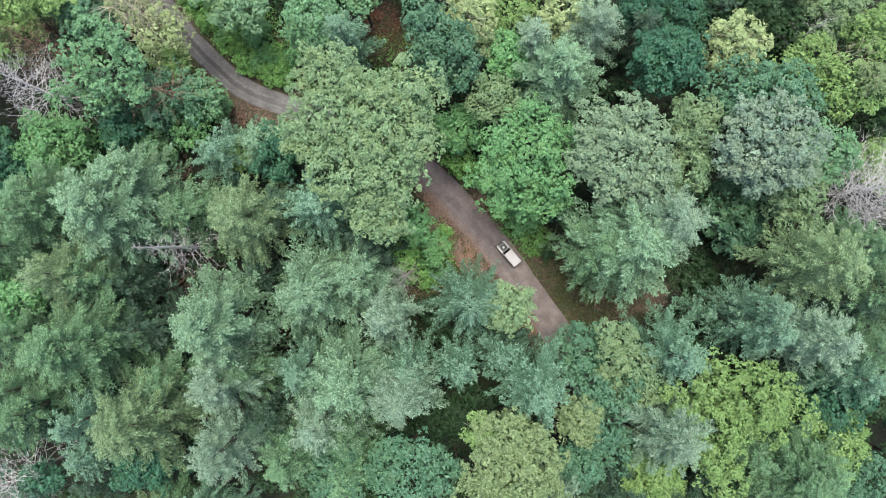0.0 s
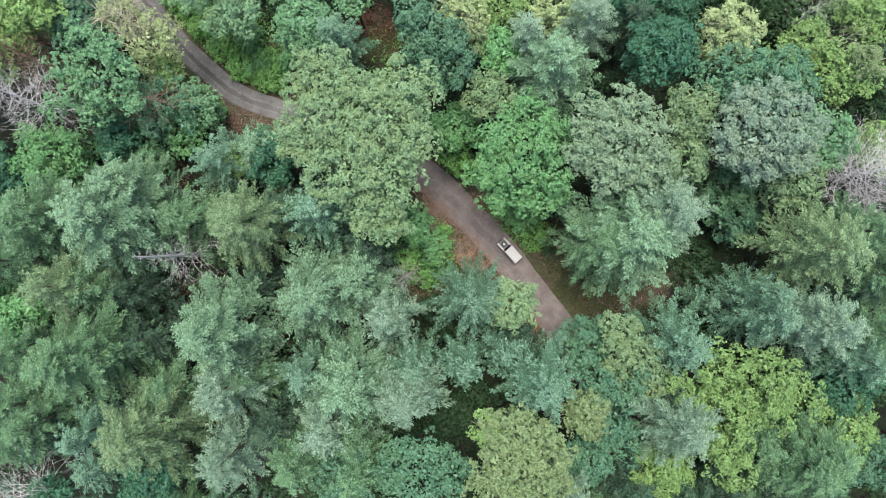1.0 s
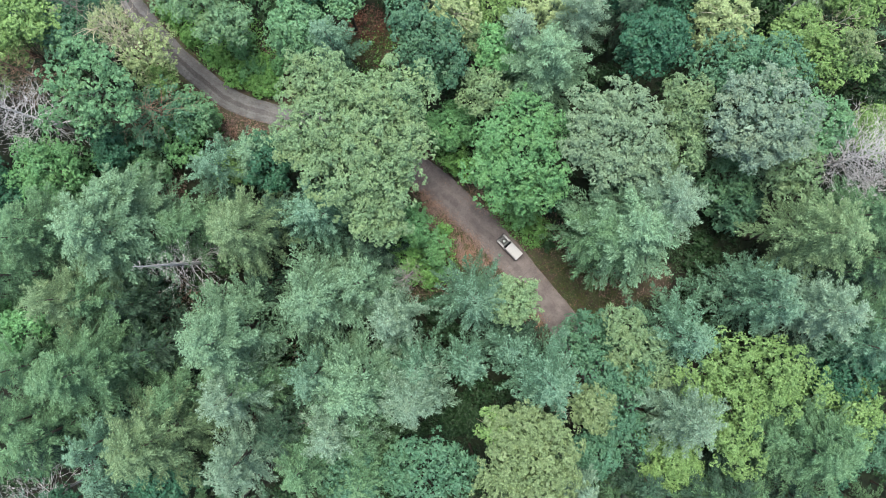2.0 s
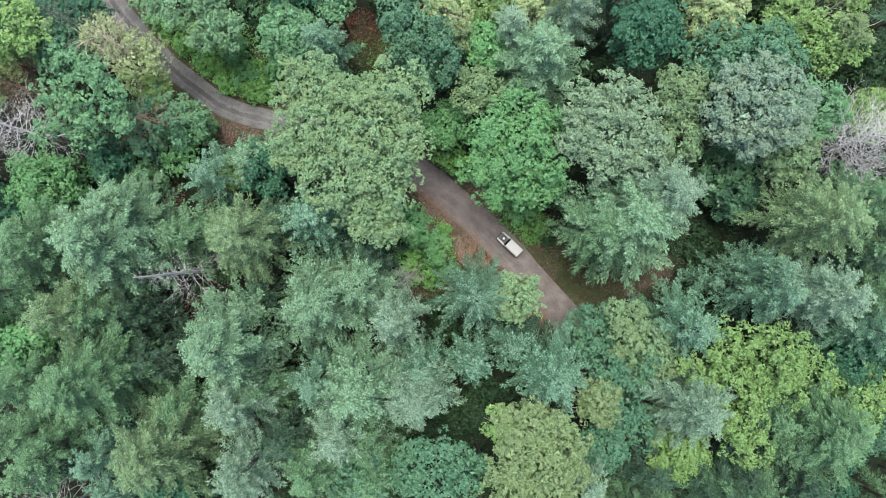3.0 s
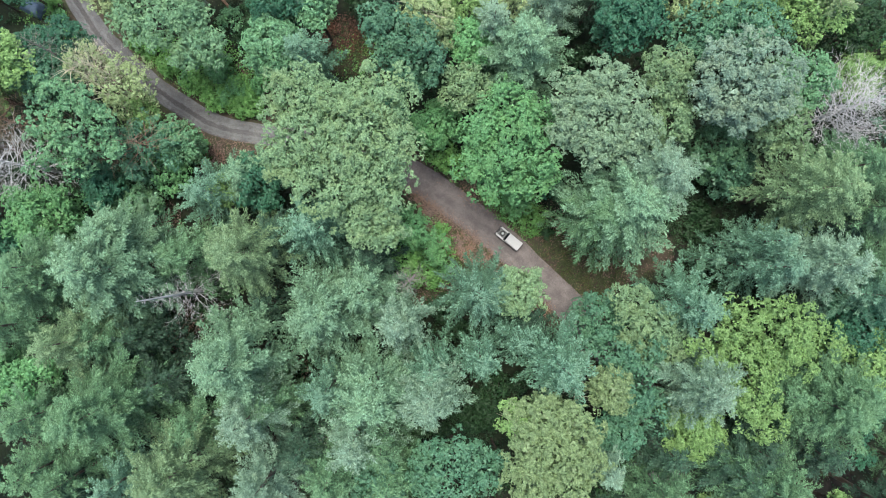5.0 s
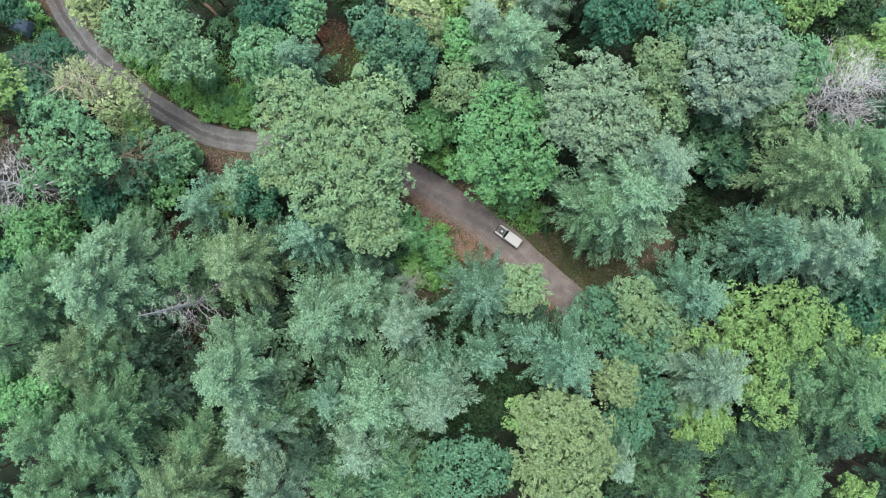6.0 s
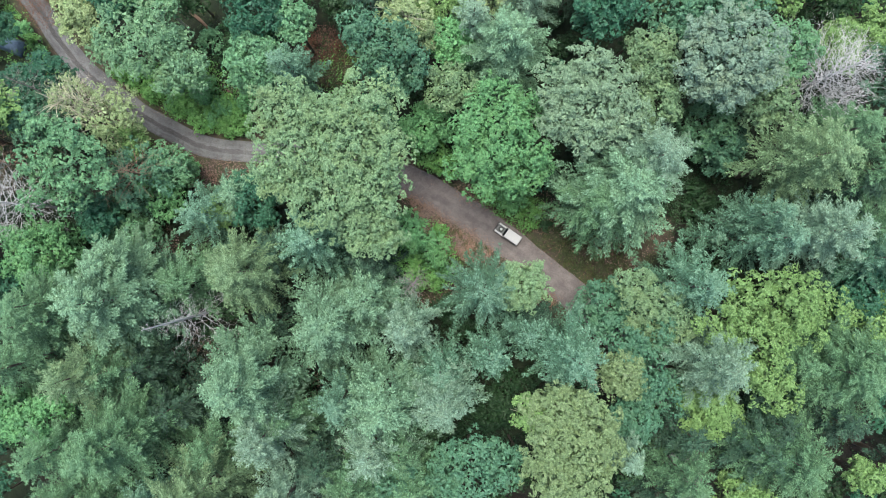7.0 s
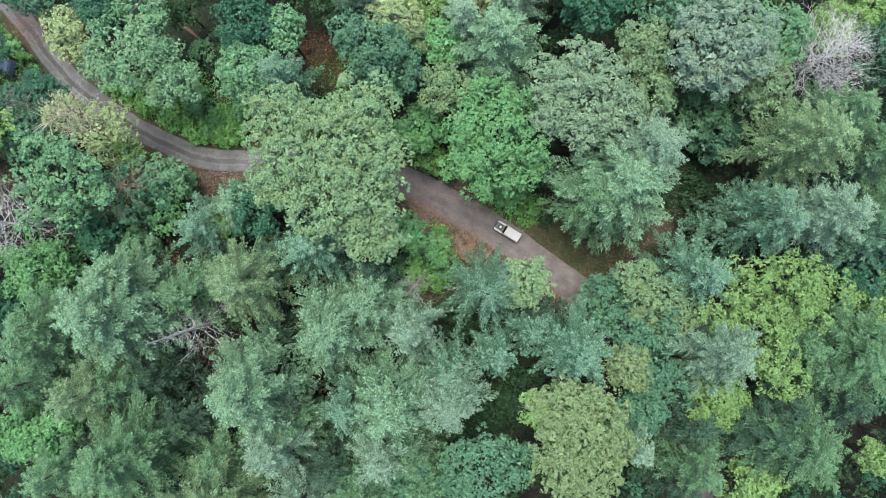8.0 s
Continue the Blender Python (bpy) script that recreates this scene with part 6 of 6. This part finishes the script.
def off_roader(x, y, heading):
    """A boxy off-road car, front towards its own +x: white body and roof, dark bonnet with the spare wheel lying on it."""
    car = tagged(new("off_road_car"), "boxy white off-road car with a spare wheel on its bonnet", "car")
    car.matrix_world = pose(x, y, 0.07, 0, 0, heading)
    bm = bmesh.new()
    box(bm, -2.2, 2.0, -0.84, 0.84, 0.50, 0.98, (1, 1), 0.05)
    box(bm, -2.2, 0.55, -0.83, 0.83, 0.98, 1.30, (1, 0.985), 0.03)
    bm_part("body", bm, PAINT, car, "white painted body")
    for s in (-1, 1):
        bm_part("front_wing", boxed(0.55, 2.05, s * 0.60 - 0.24, s * 0.60 + 0.24, 0.72, 1.10, (0.98, 0.96), 0.05), PAINT, car)
        bm_part("wheel_arch", boxed(0.86, 1.90, s * 0.86 - 0.06, s * 0.86 + 0.06, 0.62, 0.94, (0.75, 1), 0.03), TRIM_BLACK, car)
        bm_part("wheel_arch", boxed(-1.85, -0.80, s * 0.86 - 0.06, s * 0.86 + 0.06, 0.62, 0.94, (0.75, 1), 0.03), TRIM_BLACK, car)
        bm_part("side_sill", boxed(-0.75, 0.85, s * 0.83 - 0.06, s * 0.83 + 0.06, 0.42, 0.52, (1, 1), 0.02), TRIM_BLACK, car)
        lamp = bmesh.new()
        bmesh.ops.create_cone(lamp, cap_ends=True, segments=16, radius1=0.10, radius2=0.09, depth=0.06)
        bmesh.ops.rotate(lamp, verts=lamp.verts, matrix=Matrix.Rotation(math.radians(90), 3, 'Y'))
        bm_part("headlight", lamp, LAMP_GLASS, car, "round clear headlight", Matrix.Translation((2.09, s * 0.58, 0.90)))
        bm_part("tail_light", boxed(-2.24, -2.19, s * 0.74 - 0.05, s * 0.74 + 0.05, 0.75, 0.95, (1, 1), 0.01), RED_GLASS, car, "red tail light")
        for x0, x1 in ((-2.05, -1.12), (-1.02, -0.28), (-0.20, 0.38)):
            bm_part("side_window", boxed(x0, x1, s * 0.80 - 0.012, s * 0.80 + 0.012, 1.36, 1.78, (0.97, 1), 0.008), GLASS, car, "dark side window")
        mirror = bm_part("wing_mirror", boxed(0.55, 0.66, s * 1.0 - 0.09, s * 1.0 + 0.09, 1.22, 1.42, (1, 1), 0.02), TRIM_BLACK, car)
        bm_part("mirror_arm", boxed(0.58, 0.62, min(s * 0.80, s * 0.93), max(s * 0.80, s * 0.93), 1.28, 1.31, (1, 1), 0.0), TRIM_BLACK, mirror)
    bm_part("bonnet", boxed(0.60, 2.02, -0.56, 0.56, 1.06, 1.16, (0.97, 0.94), 0.03), BONNET_GREY, car, "dark grey bonnet panel")
    for x0, x1, y0, y1 in ((-2.15, 0.42, -0.795, -0.765), (-2.15, 0.42, 0.765, 0.795), (-2.17, -2.14, -0.78, 0.78)):
        bm_part("window_surround", boxed(x0, x1, y0, y1, 1.29, 1.86, (1, 1), 0.01), PAINT, car)
    ws = bmesh.new()
    q = [(0.66, -0.74, 1.18), (0.66, 0.74, 1.18), (0.30, 0.70, 1.84), (0.30, -0.70, 1.84)]
    a = [ws.verts.new(v) for v in q] + [ws.verts.new((v[0] - 0.03, v[1], v[2])) for v in q]
    for f in ((0, 1, 2, 3), (7, 6, 5, 4), (0, 4, 5, 1), (1, 5, 6, 2), (2, 6, 7, 3), (3, 7, 4, 0)):
        ws.faces.new([a[i] for i in f])
    bm_part("windscreen", ws, GLASS, car, "sloping dark windscreen")
    roof = bmesh.new()
    box(roof, -2.22, 0.36, -0.80, 0.80, 1.84, 1.98, (0.975, 0.93), 0.05)
    panel = bm_part("roof", roof, PAINT, car, "white ribbed roof panel")
    for i in range(5):
        bm_part("roof_rib", boxed(-2.05, 0.22, -0.56 + i * 0.28 - 0.03, -0.56 + i * 0.28 + 0.03, 1.97, 1.992, (1, 0.7), 0.004), PAINT, panel)
    bm_part("front_bumper", boxed(2.08, 2.26, -0.86, 0.86, 0.52, 0.70, (1, 1), 0.03), TRIM_BLACK, car, "black steel bumper")
    bm_part("rear_bumper", boxed(-2.36, -2.20, -0.82, 0.82, 0.48, 0.64, (1, 1), 0.03), TRIM_BLACK, car, "black steel bumper")
    bm_part("grille", boxed(2.04, 2.08, -0.42, 0.42, 0.72, 1.02, (1, 1), 0.01), TRIM_BLACK, car, "black grille")
    bm_part("rear_door", boxed(-2.235, -2.205, -0.55, 0.55, 0.66, 1.80, (1, 1), 0.01), PAINT, car)
    bm_part("rear_window", boxed(-2.25, -2.232, -0.42, 0.42, 1.34, 1.74, (1, 1), 0.005), GLASS, car, "dark rear window")
    for wx in (1.38, -1.32):
        for s in (-1, 1):
            wheel(car, "wheel", wx, s * 0.76, 0.40, Matrix.Rotation(math.pi if s > 0 else 0, 4, 'Z'))
    spare = wheel(car, "spare_wheel", 1.30, 0.0, 1.27, Matrix.Rotation(math.radians(-90), 4, 'X'), HUB_PALE)
    return car


off_roader(10.71, 1.02, 136.9)


# ---- small things by the track ----
def old_tyre(x, y, z):
    root = tagged(new("old_tyre"), "weathered pale grey tyre lying in the undergrowth", "tyre")
    root.location = (x, y, z)
    bm_part("tyre_ring", ring_of(0.50, 0.30, 0.24), BARK["grey"], root, "", Matrix.Rotation(math.radians(82), 4, 'X'))


def fallen_log(x, y, heading, length, r):
    rng = np.random.default_rng(5)
    root = tagged(new("fallen_log"), "broken fallen log with raw orange-brown wood", "log")
    root.matrix_world = pose(x, y, 0.6, 0, 6, heading)
    pts = [((length * (s - 0.5), 0.08 * math.sin(s * 5), 0.05 * math.sin(s * 7)), r * (1 - 0.45 * s)) for s in np.linspace(0, 1, 9)]
    v, f = tubes([pts], 9)
    part("stem", mesh_of("stem", v, f, BARK["rust"]), root)
    splinters = []
    for i in range(9):
        a = rng.uniform(0, 6.28)
        o = (-length / 2, math.cos(a) * r * 0.6, math.sin(a) * r * 0.6)
        splinters.append([(o, 0.05), ((o[0] - rng.uniform(0.3, 0.9), o[1] * 1.3, o[2] * 1.3), 0.012)])
    v, f = tubes(splinters, 4)
    part("splinters", mesh_of("splinters", v, f, BARK["rust"]), root)


def marker_post(x, y):
    root = tagged(new("marker_post"), "short white marker post leaning at the track edge", "post")
    root.matrix_world = pose(x, y, 0.05, 28, 12, 20)
    bm_part("post", boxed(-0.07, 0.07, -0.05, 0.05, -0.1, 1.1, (0.9, 0.9), 0.015), WHITE_POST, root)
    bm_part("cap", boxed(-0.08, 0.08, -0.06, 0.06, 1.1, 1.16, (0.6, 0.6), 0.01), WHITE_POST, root)


def tarp_heap(x, y, heading):
    """A blue-grey tarpaulin sagging over a low stack."""
    root = tagged(new("tarpaulin"), "blue-grey tarpaulin draped over a low stack under branches", "tarpaulin")
    root.matrix_world = pose(x, y, 0.3, 0, 0, heading)
    bm = bmesh.new()
    n = 16
    grid = []
    for j in range(n + 1):
        row = []
        for i in range(n + 1):
            u, v = i / n * 2 - 1, j / n * 2 - 1
            e = max(abs(u), abs(v))
            z = 1.25 * (1 - max(0, e - 0.6) / 0.4) ** 0.8 + 0.12 * noise.noise(Vector((u * 2.2, v * 2.2, 1))) + 0.02
            row.append(bm.verts.new((u * 2.0 * (1 + 0.04 * noise.noise(Vector((v * 3, 0, 0)))), v * 1.3, max(z, -0.3))))
        grid.append(row)
    for j in range(n):
        for i in range(n):
            bm.faces.new((grid[j][i], grid[j][i + 1], grid[j + 1][i + 1], grid[j + 1][i])).smooth = True
    bmesh.ops.solidify(bm, geom=list(bm.faces), thickness=0.02)
    bm_part("sheet", bm, TARP, root)


old_tyre(-35.21, 28.94, 0.75)
fallen_log(-32.51, 41.63, -51, 4.6, 0.30)
marker_post(-59.56, 43.54)
tarp_heap(-63.84, 43.11, -30)
